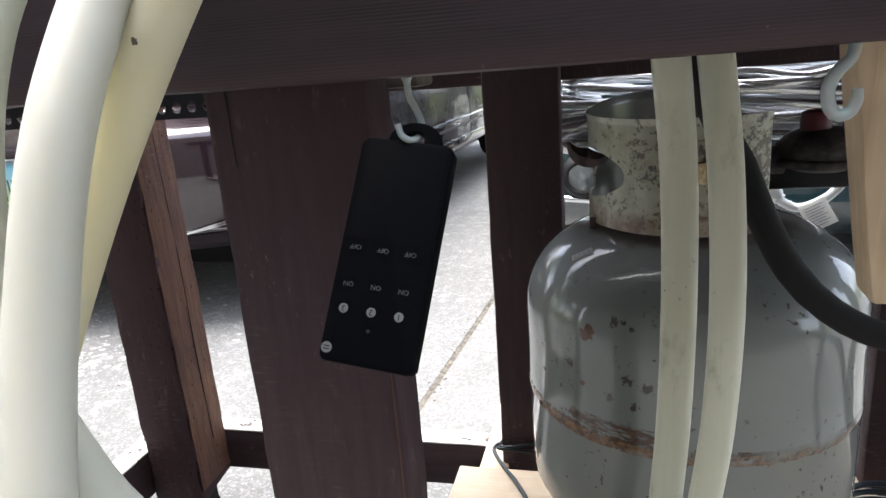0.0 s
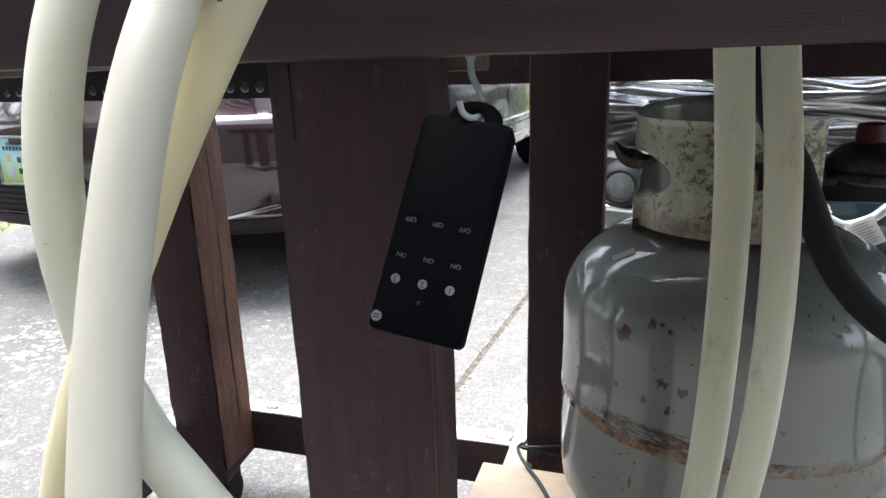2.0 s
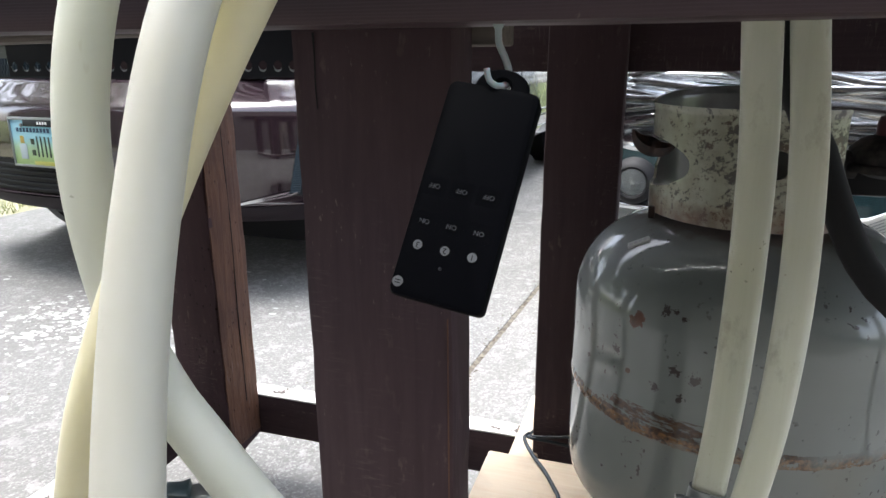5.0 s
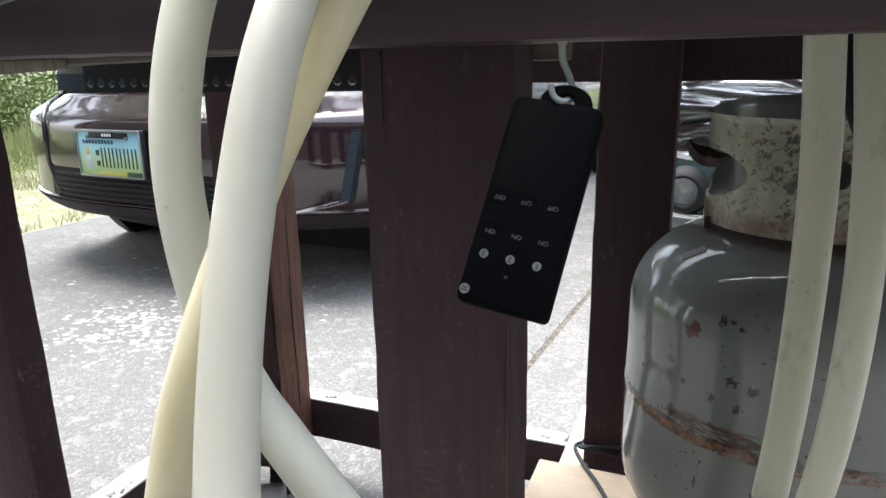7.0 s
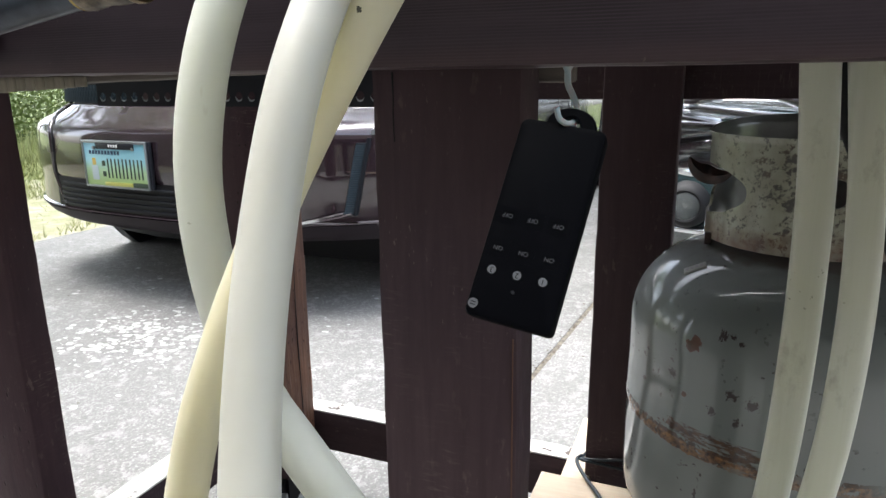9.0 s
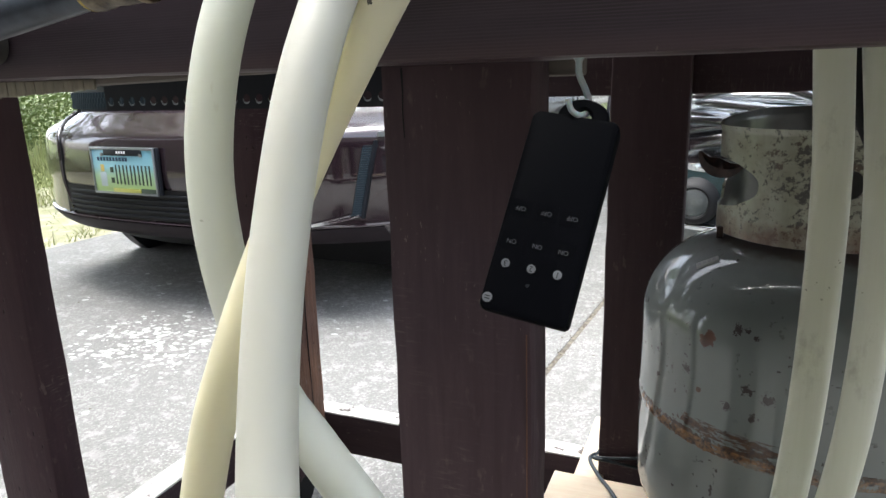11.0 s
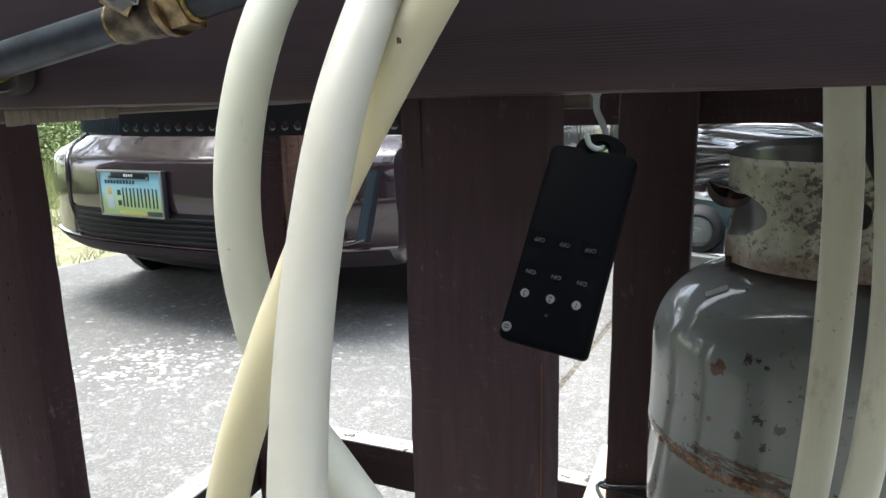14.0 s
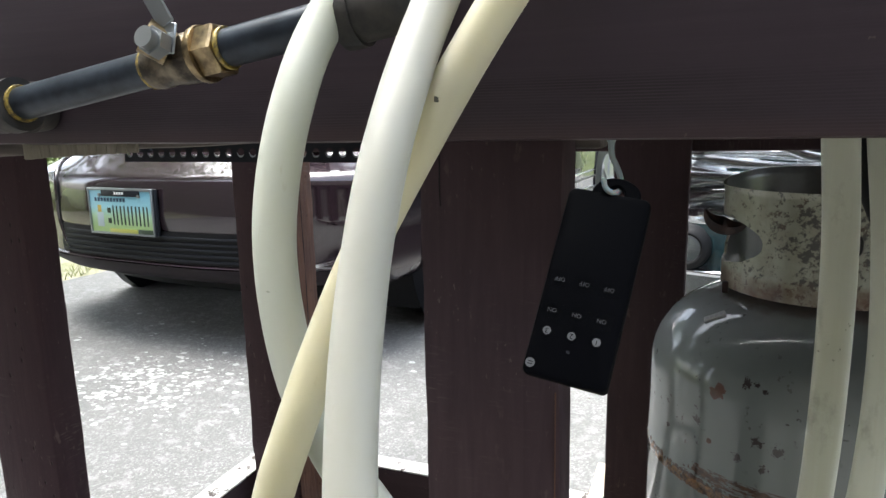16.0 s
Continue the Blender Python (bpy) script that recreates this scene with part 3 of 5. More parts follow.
        rings.append([bm.verts.new(c + (up * math.cos(a) + side * math.sin(a) * flat) * r) for a in (2 * math.pi * k / segs for k in range(segs))])
    for a, b in zip(rings, rings[1:]):
        for k in range(segs):
            bm.faces.new((a[k], a[(k + 1) % segs], b[(k + 1) % segs], b[k]))
    if caps:
        bm.faces.new(rings[0][::-1])
        bm.faces.new(rings[-1])
    return bm


def lathe(profile, segs=64, center=(0, 0), a0=0.0, a1=360.0, bm=None):
    """Turn (radius, z) pairs round an upright axis; a full turn closes."""
    bm = bm or bmesh.new()
    full = abs(a1 - a0) >= 360
    n = segs if full else segs + 1
    cols = []
    for i in range(n):
        a = radians(a0 + (a1 - a0) * i / segs)
        cols.append([bm.verts.new((center[0] + r * math.cos(a), center[1] + r * math.sin(a), z)) for r, z in profile])
    for i in range(segs):
        a, b = cols[i], cols[(i + 1) % n]
        for k in range(len(profile) - 1):
            bm.faces.new((a[k], b[k], b[k + 1], a[k + 1]))
    bmesh.ops.remove_doubles(bm, verts=bm.verts, dist=1e-6)
    return bm


def disc(bm, m, r, depth, segs=24, r2=None):
    bmesh.ops.create_cone(bm, cap_ends=True, segments=segs, radius1=r, radius2=r if r2 is None else r2, depth=depth, matrix=m)
    return bm


def aim(a, b):
    """A pose at the middle of a and b whose z runs from a to b."""
    a, b = Vector(a), Vector(b)
    return Matrix.Translation((a + b) / 2) @ (b - a).to_track_quat("Z", "Y").to_matrix().to_4x4()


def text_mesh(words, size, material, parent, m, name="lettering", extrude=0.00008):
    cu = bpy.data.curves.new(name, "FONT")
    cu.body, cu.size, cu.align_x, cu.align_y, cu.extrude = words, size, "CENTER", "CENTER", extrude
    tmp = bpy.data.objects.new(name, cu)
    scene.collection.objects.link(tmp)
    dg = bpy.context.evaluated_depsgraph_get()
    me = bpy.data.meshes.new_from_object(tmp.evaluated_get(dg))
    bpy.data.objects.remove(tmp)
    me.materials.clear()
    me.materials.append(material)
    me.transform(m)
    ob = new(name, me)
    ob.parent = parent
    return ob


# ---- ground: one sheet of concrete drive, lawn beside it ----
bm = bmesh.new()
bmesh.ops.create_grid(bm, x_segments=2, y_segments=2, size=1.0)
bmesh.ops.transform(bm, matrix=Matrix.Diagonal((250, 250, 1, 1)), verts=bm.verts)
solid("ground", bm, LAWN, "mown lawn with dry yellowish patches", "ground", kind="structure")
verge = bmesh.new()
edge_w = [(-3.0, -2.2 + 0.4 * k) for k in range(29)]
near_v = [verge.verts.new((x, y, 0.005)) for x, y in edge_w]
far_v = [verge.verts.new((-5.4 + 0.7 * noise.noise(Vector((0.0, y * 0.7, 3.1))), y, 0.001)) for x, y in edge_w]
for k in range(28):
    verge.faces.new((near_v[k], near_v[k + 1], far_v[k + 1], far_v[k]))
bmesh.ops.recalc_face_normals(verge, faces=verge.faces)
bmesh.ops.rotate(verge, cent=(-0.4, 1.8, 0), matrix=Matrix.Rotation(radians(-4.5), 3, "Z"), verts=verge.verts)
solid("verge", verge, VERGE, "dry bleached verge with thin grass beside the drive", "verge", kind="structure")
driveway = thing("driveway", "exposed aggregate concrete driveway slabs with weedy joints", "driveway", kind="structure")
for x0, x1 in ((-3.15, -0.4065), (-0.3925, 2.6), (2.612, 5.6)):
    bm = box(bmesh.new(), x0, x1, -2.2, 9.0, -0.1, 0.012, 0.004)
    bmesh.ops.rotate(bm, cent=(-0.4, 1.8, 0), matrix=Matrix.Rotation(radians(-4.5), 3, "Z"), verts=bm.verts)
    part("slab", bm, CONCRETE, driveway)

bm = box(bmesh.new(), -0.416, -0.382, -2.2, 9.0, -0.1, 0.0090)
bmesh.ops.rotate(bm, cent=(-0.4, 1.8, 0), matrix=Matrix.Rotation(radians(-4.5), 3, "Z"), verts=bm.verts)
part("joint", bm, EARTH, driveway, "dark earth in the slab joint")

rnd = random.Random(4)


def scatter(n, spot, size, material, name, label, category, lift=0.0135, flat=0.15):
    verts, faces = [], []
    for _ in range(n):
        x, y = spot()
        s = size() * 0.5
        a = rnd.random() * 6.28
        k = 6
        base = len(verts)
        for i in range(k):
            t = a + 6.283 * i / k
            r = s * rnd.uniform(0.6, 1.1)
            verts.append((x + r * math.cos(t), y + r * math.sin(t) * rnd.uniform(0.6, 1), lift))
        verts.append((x, y, lift + s * flat))
        for i in range(k):
            faces.append((base + i, base + (i + 1) % k, base + k))
    me = bpy.data.meshes.new(name)
    me.from_pydata(verts, [], faces)
    me.materials.append(material)
    return tagged(new(name, me), label, category, kind="stuff")


def flake_spot():
    if rnd.random() < 0.8:
        return rnd.gauss(-1.62, 0.13), rnd.gauss(1.42, 0.13)
    return rnd.uniform(-2.4, -0.6), rnd.uniform(1.0, 2.1)


scatter(640, flake_spot, lambda: rnd.choice((0.005, 0.008, 0.012, 0.018, 0.028)), FLAKE, "pale_flakes", "pale flakes scattered on the concrete drive", "litter")
scatter(260, lambda: (-0.4 + rnd.gauss(0, 0.011) + (t := rnd.uniform(-0.5, 2.2)) * 0.079, 1.8 + t), lambda: rnd.uniform(0.003, 0.010), DEBRIS, "joint_litter", "dry leaf litter along the slab joint", "litter", flat=0.5)
scatter(160, lambda: (rnd.uniform(-2.6, 0.6), rnd.uniform(0.9, 4.5)), lambda: rnd.uniform(0.004, 0.012), DEBRIS, "twig_litter", "dark twig bits on the concrete drive", "litter", flat=0.4)

# grass along the edge of the drive
verts, faces = [], []
for _ in range(60000):
    y = rnd.uniform(0.5, 11.0)
    x = -3.2 + (y - 1.8) * 0.079 - abs(rnd.gauss(0, 2.6))
    tuft = noise.noise(Vector((x * 1.6, y * 1.6, 0.4)))
    far = min(1.0, max(0.0, (-4.6 - x) / 1.5))
    if far < 0.3 and tuft < 0.12 and rnd.random() < 0.9:
        continue
    h, a = rnd.uniform(0.02, 0.07) * (1.4 if tuft > 0.1 else 0.5) * (1 + 2.6 * far), rnd.random() * 6.28
    wide = 0.003 + 0.005 * far
    dx, dy = math.cos(a) * wide, math.sin(a) * wide
    lx, ly = rnd.gauss(0, 0.03) * (1 + far), rnd.gauss(0, 0.03) * (1 + far)
    b = len(verts)
    verts += [(x - dx, y - dy, 0), (x + dx, y + dy, 0), (x + lx, y + ly, h)]
    faces.append((b, b + 1, b + 2))
me = bpy.data.meshes.new("grass")
me.from_pydata(verts, [], faces)
me.materials.append(GRASS)
tagged(new("grass", me), "long uncut grass along the drive edge", "grass", kind="stuff")


def leaf_mass(name, blobs, n, label, category, parent=None, size=0.07):
    verts, faces = [], []
    tot = sum(b[3] ** 2 for b in blobs)
    for cx, cy, cz, r in blobs:
        for _ in range(int(n * r * r / tot)):
            d = Vector((rnd.gauss(0, 1), rnd.gauss(0, 1), rnd.gauss(0, 1))).normalized() * r * rnd.uniform(0.45, 1.08)
            c = Vector((cx, cy, cz)) + d * (1 + 0.35 * noise.noise(d * 2.5))
            if c.z < 0.02:
                continue
            u = Vector((rnd.gauss(0, 1), rnd.gauss(0, 1), rnd.gauss(0, 0.6))).normalized()
            w = u.orthogonal().normalized()
            s = size * rnd.uniform(0.6, 1.4)
            b = len(verts)
            verts += [tuple(c - u * s), tuple(c + w * s * 0.5), tuple(c + u * s), tuple(c - w * s * 0.5)]
            faces.append((b, b + 1, b + 2, b + 3))
    me = bpy.data.meshes.new(name)
    me.from_pydata(verts, [], faces)
    me.materials.append(LEAF)
    ob = new(name, me)
    if parent:
        ob.parent = parent
    return tagged(ob, label, category) if not parent else ob


def tree(x, y, h, r, low, seed):
    t = thing("tree", "broad green tree beyond the lawn", "tree", group="trees beyond the lawn")
    k = random.Random(seed)
    bm = tube(curve_points([(x, y, -0.1), (x + 0.05, y, h * 0.3), (x - 0.05, y + 0.1, h * 0.6), (x, y, h * 0.9)], 0.3), lambda q: 0.2 * (1 - 0.75 * q), 10, wobble=0.2)
    for i in range(7):
        a, z0 = k.random() * 6.28, h * k.uniform(0.35, 0.7)
        e = (x + math.cos(a) * r * 0.7, y + math.sin(a) * r * 0.7, z0 + r * 0.6)
        tube(curve_points([(x, y, z0), ((x + e[0]) / 2, (y + e[1]) / 2, z0 + r * 0.35), e], 0.3), lambda q: 0.07 * (1 - 0.7 * q), 6, bm=bm)
    part("trunk", bm, BARK, t)
    blobs = [(x + k.gauss(0, r * 0.5), y + k.gauss(0, r * 0.5), h * k.uniform(low, 1.05), r * k.uniform(0.35, 0.6)) for _ in range(11)]
    c = leaf_mass("crown", blobs, 5200, "", "", t, 0.11)
    return t


# Added out of view for the bumper to reflect; the left-hand ones darken it.
for i, (x, y, h, r, low) in enumerate(((-9.2, 4.4, 9.5, 3.0, 0.24), (-12, 12, 6.5, 2.6, 0.5), (3.5, 15, 8, 3, 0.5), (7.5, 9, 7, 2.6, 0.5), (-5.8, 0.0, 8, 2.8, 0.45), (-9.4, 1.2, 8.5, 2.8, 0.24))):
    tree(x, y, h, r, low, i)
for x, y, s in ((-7.2, 7.4, 0.6), (-8.6, 8.3, 0.7), (-6.6, 10.5, 0.8), (-9.6, 6.2, 0.5), (-7.8, 5.1, 0.4), (-8.6, 5.7, 0.55), (-9.1, 6.9, 0.7), (-10.4, 6.6, 0.8), (-10.2, 7.9, 0.9)):
    leaf_mass("shrub", [(x + rnd.gauss(0, s * 0.5), y + rnd.gauss(0, s * 0.5), s * (0.3 + 0.15 * k), s * 0.6) for k in range(6)], 3600, "loose green shrub at the lawn edge", "shrub", None, 0.028)

# unseen clapboard wall added behind the walk; closes the place and blocks low sky
bm = bmesh.new()
for i in range(20):
    z = i * 0.18
    box(bm, -9.0, 5.0, -1.62, -1.5 + 0.0, z, z + 0.176, 0.004, 1, Matrix.Translation((0, 0, 0)))
wall = solid("added_wall_south", bm, SIDING, "grey-brown lapped clapboard wall, unseen, added behind the walk to block sky", "wall", kind="structure", smooth=False)


# ---- the counter frame ----
frame_ob = thing("counter_frame", "dark-stained timber counter frame with open sides", "counter")
AY0, AY1, AZ = 0.280, 0.318, 0.7785          # apron front, back, underside
part("apron", timber(-0.90, 0.95, AY0, AY1, AZ, AZ + 0.14, 0.0035, 0.0008, 1), APRON, frame_ob, "dark rough-sawn front apron beam")
part("rear_apron", timber(-0.90, 0.95, 0.824, 0.862, 0.746, 0.886, 0.003, 0.001, 2), WOOD_X, frame_ob)
part("post", lean(timber(-0.2079, -0.1160, 0.3195, 0.3575, 0.10, 0.915, 0.004, 0.0014, 3), -0.2079, 0.0036, 0.0), WOOD_Z, frame_ob)
bm = tube(curve_points([(-0.1924, 0.3193, 0.7775), (-0.1921, 0.3193, 0.764), (-0.1925, 0.3193, 0.751), (-0.1920, 0.3193, 0.738)], 0.003), lambda q: 0.0006 * (1 - 0.7 * q) + 0.0001, 6, wobble=0.5)
part("crack", bm, GRILLE, frame_ob, "dark drying crack")
part("post", lean(timber(-0.1450, -0.0575, 0.785, 0.823, 0.12, 0.885, 0.004, 0.0012, 5), -0.1450, -0.0040, 0.0), WOOD_Z, frame_ob)
part("post", timber(0.285, 0.374, 0.785, 0.823, 0.12, 0.885, 0.004, 0.0012, 6), WOOD_Z, frame_ob)
part("post", timber(-0.775, -0.684, 0.410, 0.449, 0.10, 0.915, 0.004, 0.0012, 7), WOOD_INC, frame_ob, "dark-stained incised corner post")


def splintered_post():
    bm = timber(-0.748, -0.658, 0.820, 0.908, 0.095, 0.900, 0.003, 0.0022, 8, 0.012)
    for v in bm.verts:
        if v.co.z < 0.12:
            v.co.z += 0.02 * noise.noise(v.co * 60) + 0.02 * (v.co.y - 0.82) / 0.09
        if v.co.x > -0.664:
            v.co.x += 0.0035 * noise.noise(Vector((v.co.z * 30, v.co.y * 30, 3)))
    return bm


post_b = part("post", splintered_post(), WOOD_INC, frame_ob, "incised corner post with a worn bare side")
bm = timber(-0.6575, -0.6555, 0.822, 0.906, 0.13, 0.895, 0.0008, 0.0016, 9, 0.012)
part("bare_side", bm, REDWOOD, post_b, "weathered reddish-brown splintered face")
bm = tube(curve_points([(-0.6553, 0.872, 0.20), (-0.6551, 0.870, 0.36), (-0.6554, 0.873, 0.52), (-0.6551, 0.869, 0.70), (-0.6553, 0.867, 0.88)], 0.02), lambda q: 0.0008 * (0.5 + 0.5 * math.sin(3.14 * min(1, q + 0.2))), 6, wobble=0.6)
part("crack", bm, GRILLE, post_b, "long drying crack")
bm = tube(curve_points([(-0.1187, 0.3194, 0.50), (-0.1189, 0.3194, 0.56), (-0.1191, 0.3194, 0.625)], 0.01), 0.0005, 6, wobble=0.5)
part("worn_line", bm, REDWOOD, frame_ob, "thin worn reddish line")
part("bottom_rail", timber(-0.795, 0.9, 0.909, 0.947, 0.116, 0.190, 0.003, 0.001, 10), WOOD_X, frame_ob)
part("side_rail", timber(-0.795, -0.752, 0.450, 0.908, 0.116, 0.190, 0.003, 0.001, 11), WOOD_Y, frame_ob)
# Flaking wood, whitened in its colour for the sky glancing off the rail tops.
PALE = Mat("flaking_sky_lit_wood", rough=0.7)
peel = PALE.ramp(PALE.noise(70, 5, PALE.coords((0.5, 0.5, 1)), 0.65), [(0.58, 0.0), (0.62, 1.0)])
PALE.color(PALE.mix(peel, PALE.mix(PALE.noise(25, 3), (0.66, 0.65, 0.62), (0.55, 0.53, 0.5)), (0.09, 0.07, 0.06)))
PALE.bump(peel, 0.5, -0.001)
PALE = PALE.m
part("sky_lit_cap", timber(-0.794, 0.9, 0.9095, 0.9465, 0.1902, 0.1935, 0.0012, 0.0006, 60), PALE, frame_ob, "flaking top face of the bottom rail, whitened for the sky's sheen")
part("sky_lit_cap", timber(-0.7945, -0.7525, 0.451, 0.9085, 0.1902, 0.1935, 0.0012, 0.0006, 61), PALE, frame_ob, "flaking top face of the side rail, whitened for the sky's sheen")
part("joist", timber(-0.178, -0.140, 0.42, 0.946, 0.194, 0.2495, 0.003, 0.001, 12), PINE, frame_ob, "pale bare joist")
part("joist", timber(0.26, 0.298, 0.42, 0.946, 0.194, 0.2495, 0.003, 0.001, 13), PINE, frame_ob)
bm = timber(-0.95, -0.215, 0.319, 0.344, 0.7665, 0.80, 0.003, 0.0012, 14)
for v in bm.verts:
    if v.co.z < 0.785:
        v.co.z += 0.014 * max(0, min(1, (v.co.x + 0.62) / 0.40))
part("backing_strip", bm, GREYWOOD, frame_ob, "weathered bare wood strip behind the apron")
for i in range(12):
    x = -0.545 + i * 0.0098
    z = 0.7674 + 0.045 * (x + 0.511) + 0.00025 * ((i * 7) % 3)
    part("end_block", timber(x, x + 0.0094, 0.3162, 0.3186, z, 0.7782, 0.0005, 0.0003, 70 + i), BLOCK, frame_ob)
part("shim", timber(-0.134, -0.1015, 0.362, 0.396, 0.7705, 0.80, 0.002, 0.0006, 15), GREYWOOD, frame_ob, "bare wood shim")
# Unseen counter top, added to shade the bay; its gaps shape the tank's reflections.
for i in range(3):
    part("unseen_top_board", timber(-1.0, 1.0, 0.300 + i * 0.125, 0.300 + i * 0.125 + 0.121, 0.92, 0.958, 0.004, 0.001, 20 + i), WOOD_X, frame_ob)
part("unseen_top_board", timber(-1.0, -0.124, 0.675, 0.785, 0.92, 0.958, 0.004, 0.001, 23), WOOD_X, frame_ob)
part("unseen_top_board", timber(-0.12, 1.0, 0.675, 0.862, 0.888, 0.958, 0.004, 0.001, 24), WOOD_X, frame_ob)
for x, y in ((-0.703, 0.43), (-0.703, 0.875), (-0.16, 0.358), (0.33, 0.805), (0.82, 0.43), (0.82, 0.84)):
    bm = bmesh.new()
    disc(bm, pose(x, y, 0.045, 0, 90, 0), 0.033, 0.022)
    box(bm, x - 0.018, x - 0.014, y - 0.02, y + 0.02, 0.04, 0.115)
    box(bm, x + 0.014, x + 0.018, y - 0.02, y + 0.02, 0.04, 0.115)
    part("caster", bm, RUBBER, frame_ob)
part("post", timber(0.776, 0.865, 0.410, 0.448, 0.10, 0.915, 0.004, 0.0012, 30), WOOD_Z, frame_ob)
part("post", timber(0.776, 0.865, 0.820, 0.908, 0.10, 0.900, 0.004, 0.0012, 31), WOOD_Z, frame_ob)

solid("shelf_board", timber(-0.198, 0.42, 0.405, 0.745, 0.2505, 0.2685, 0.002, 0.0006, 40), PINE, "pale bare pine shelf board under the gas tank", "shelf")

# ---- propane tank ----
TX, TY = 0.0676, 0.6475
tank = thing("propane_tank", "grey rust-scraped propane tank standing on the shelf", "gas tank", (TX, TY, 0.27))
prof = [(0.0, 0.305)] + [(0.1525 * math.sin(radians(a)), 0.375 - 0.07 * math.cos(radians(a))) for a in range(10, 91, 8)]
prof += [(0.1525, 0.40), (0.1525, 0.43), (0.1525, 0.457), (0.1534, 0.460), (0.1539, 0.464), (0.1534, 0.468), (0.1525, 0.471), (0.1525, 0.51), (0.1525, 0.54)]
prof += [(0.1525 * math.cos(radians(a)) ** 0.70, 0.545 + 0.086 * math.sin(radians(a))) for a in range(5, 90, 4)] + [(0.0, 0.631)]
part("body", lathe(prof, 96, (TX, TY)), TANK, tank)
part("foot_ring", lathe([(0.112, 0.335), (0.112, 0.274), (0.116, 0.2695), (0.112, 0.2695), (0.109, 0.275), (0.109, 0.335)], 64, (TX, TY)), TANK, tank)


def collar():
    """An open band round the valve with a hand-hole cut into its flank."""
    bm = bmesh.new()
    A0, A1, NA, NZ = 55.0, 307.0, 300, 64
    z0, z1 = 0.628, 0.728
    ro, ri = 0.0895, 0.0868

    def keep(a, z):
        # hand-hole on the flank, and a small round hole at the front
        u, w = (a - 194.0) / 36.0, (z - 0.675) / 0.0205
        if u * u + w * w < 1:
            return False
        if 165 < a < 216 and 0.6495 + max(0.0, a - 190) * 0.00028 < z < 0.690:
            return False
        if 138 < a <= 180 and 0.661 + (194 - a) * 0.0004 < z < 0.6985:
            return False
        return ((a - 273.0) / 7.5) ** 2 + ((z - 0.682) / 0.0118) ** 2 >= 1

    cell, grid, rim = {}, {}, {}
    for i in range(NA + 1):
        for k in range(NZ + 1):
            grid[i, k] = (A0 + (A1 - A0) * i / NA, z0 + (z1 - z0) * k / NZ)
    for i in range(NA):
        for k in range(NZ):
            cell[i, k] = keep(A0 + (A1 - A0) * (i + 0.5) / NA, z0 + (z1 - z0) * (k + 0.5) / NZ)
    for (i, k), on in cell.items():
        for n, p, q in (((i + 1, k), (i + 1, k), (i + 1, k + 1)), ((i, k + 1), (i, k + 1), (i + 1, k + 1))):
            if n in cell and cell[n] != on:
                rim.setdefault(p, []).append(q)
                rim.setdefault(q, []).append(p)
    # ease the stepped cut edges of the holes
    for _ in range(14):
        eased = {}
        for p, ns in rim.items():
            eased[p] = tuple(0.5 * grid[p][c] + 0.5 * sum(grid[q][c] for q in ns) / len(ns) for c in (0, 1))
        grid.update(eased)
    out, inn = {}, {}
    for i in range(NA + 1):
        for k in range(NZ + 1):
            a, z = grid[i, k]
            # the rim stands higher at the back than at the front
            top = max(0.0, (z - 0.70) / 0.028)
            z += top * (0.007 * max(0.0, math.cos(radians(a - 90))) - 0.004 * min(1.0, max(0.0, (a - 120) / 60)))
            c, s = math.cos(radians(a)), math.sin(radians(a))
            flare = 0.0016 * max(0, (k / NZ - 0.94) / 0.06)
            out[i, k] = bm.verts.new((TX + (ro + flare) * c, TY + (ro + flare) * s, z))
            inn[i, k] = bm.verts.new((TX + (ri + flare) * c, TY + (ri + flare) * s, z))
    for (i, k), on in cell.items():
        if not on:
            continue
        bm.faces.new((out[i, k], out[i + 1, k], out[i + 1, k + 1], out[i, k + 1]))
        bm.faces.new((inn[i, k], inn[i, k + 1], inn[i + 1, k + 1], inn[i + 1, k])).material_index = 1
        for (di, dk), (p, q) in {(-1, 0): ((i, k), (i, k + 1)), (1, 0): ((i + 1, k + 1), (i + 1, k)), (0, -1): ((i + 1, k), (i, k)), (0, 1): ((i, k + 1), (i + 1, k + 1))}.items():
            if not cell.get((i + di, k + dk), False):
                bm.faces.new((out[p], out[q], inn[q], inn[p]))
    bmesh.ops.delete(bm, geom=[v for v in bm.verts if not v.link_faces], context="VERTS")
    return bm


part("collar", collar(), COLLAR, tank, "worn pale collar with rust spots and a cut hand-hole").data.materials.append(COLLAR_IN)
# curled steel lip at the hand-hole
bm = bmesh.new()
rows = []
for i in range(19):
    a = radians(168 + 170 * i / 18)
    wide = math.sin(math.pi * min(1.0, (i + 0.4) / 19)) ** 0.7
    ro_l, ri_l = 0.0205, 0.0205 - 0.0145 * wide
    cx, cz = -0.0202, 0.6955
    row = []
    for r, out in ((ro_l, 0.0), ((ro_l + ri_l) / 2, 0.0035 * wide), (ri_l, 0.0)):
        u = r * math.cos(a)
        yy = 0.634 - 0.55 * max(0.0, u + 0.002) - out
        row.append((cx + u, yy, cz + r * math.sin(a) + 0.25 * (ro_l - r)))
    rows.append([bm.verts.new(p) for p in row] + [bm.verts.new((p[0], p[1] + 0.0028, p[2])) for p in row[::-1]])
for p, q in zip(rows, rows[1:]):
    for k in range(6):
        bm.faces.new((p[k], p[(k + 1) % 6], q[(k + 1) % 6], q[k]))
bm.faces.new(rows[0])
bm.faces.new(rows[-1][::-1])
bmesh.ops.recalc_face_normals(bm, faces=bm.faces)
part("curled_lip", bm, LIP, tank, "rusty curled lip of the hand-hole")
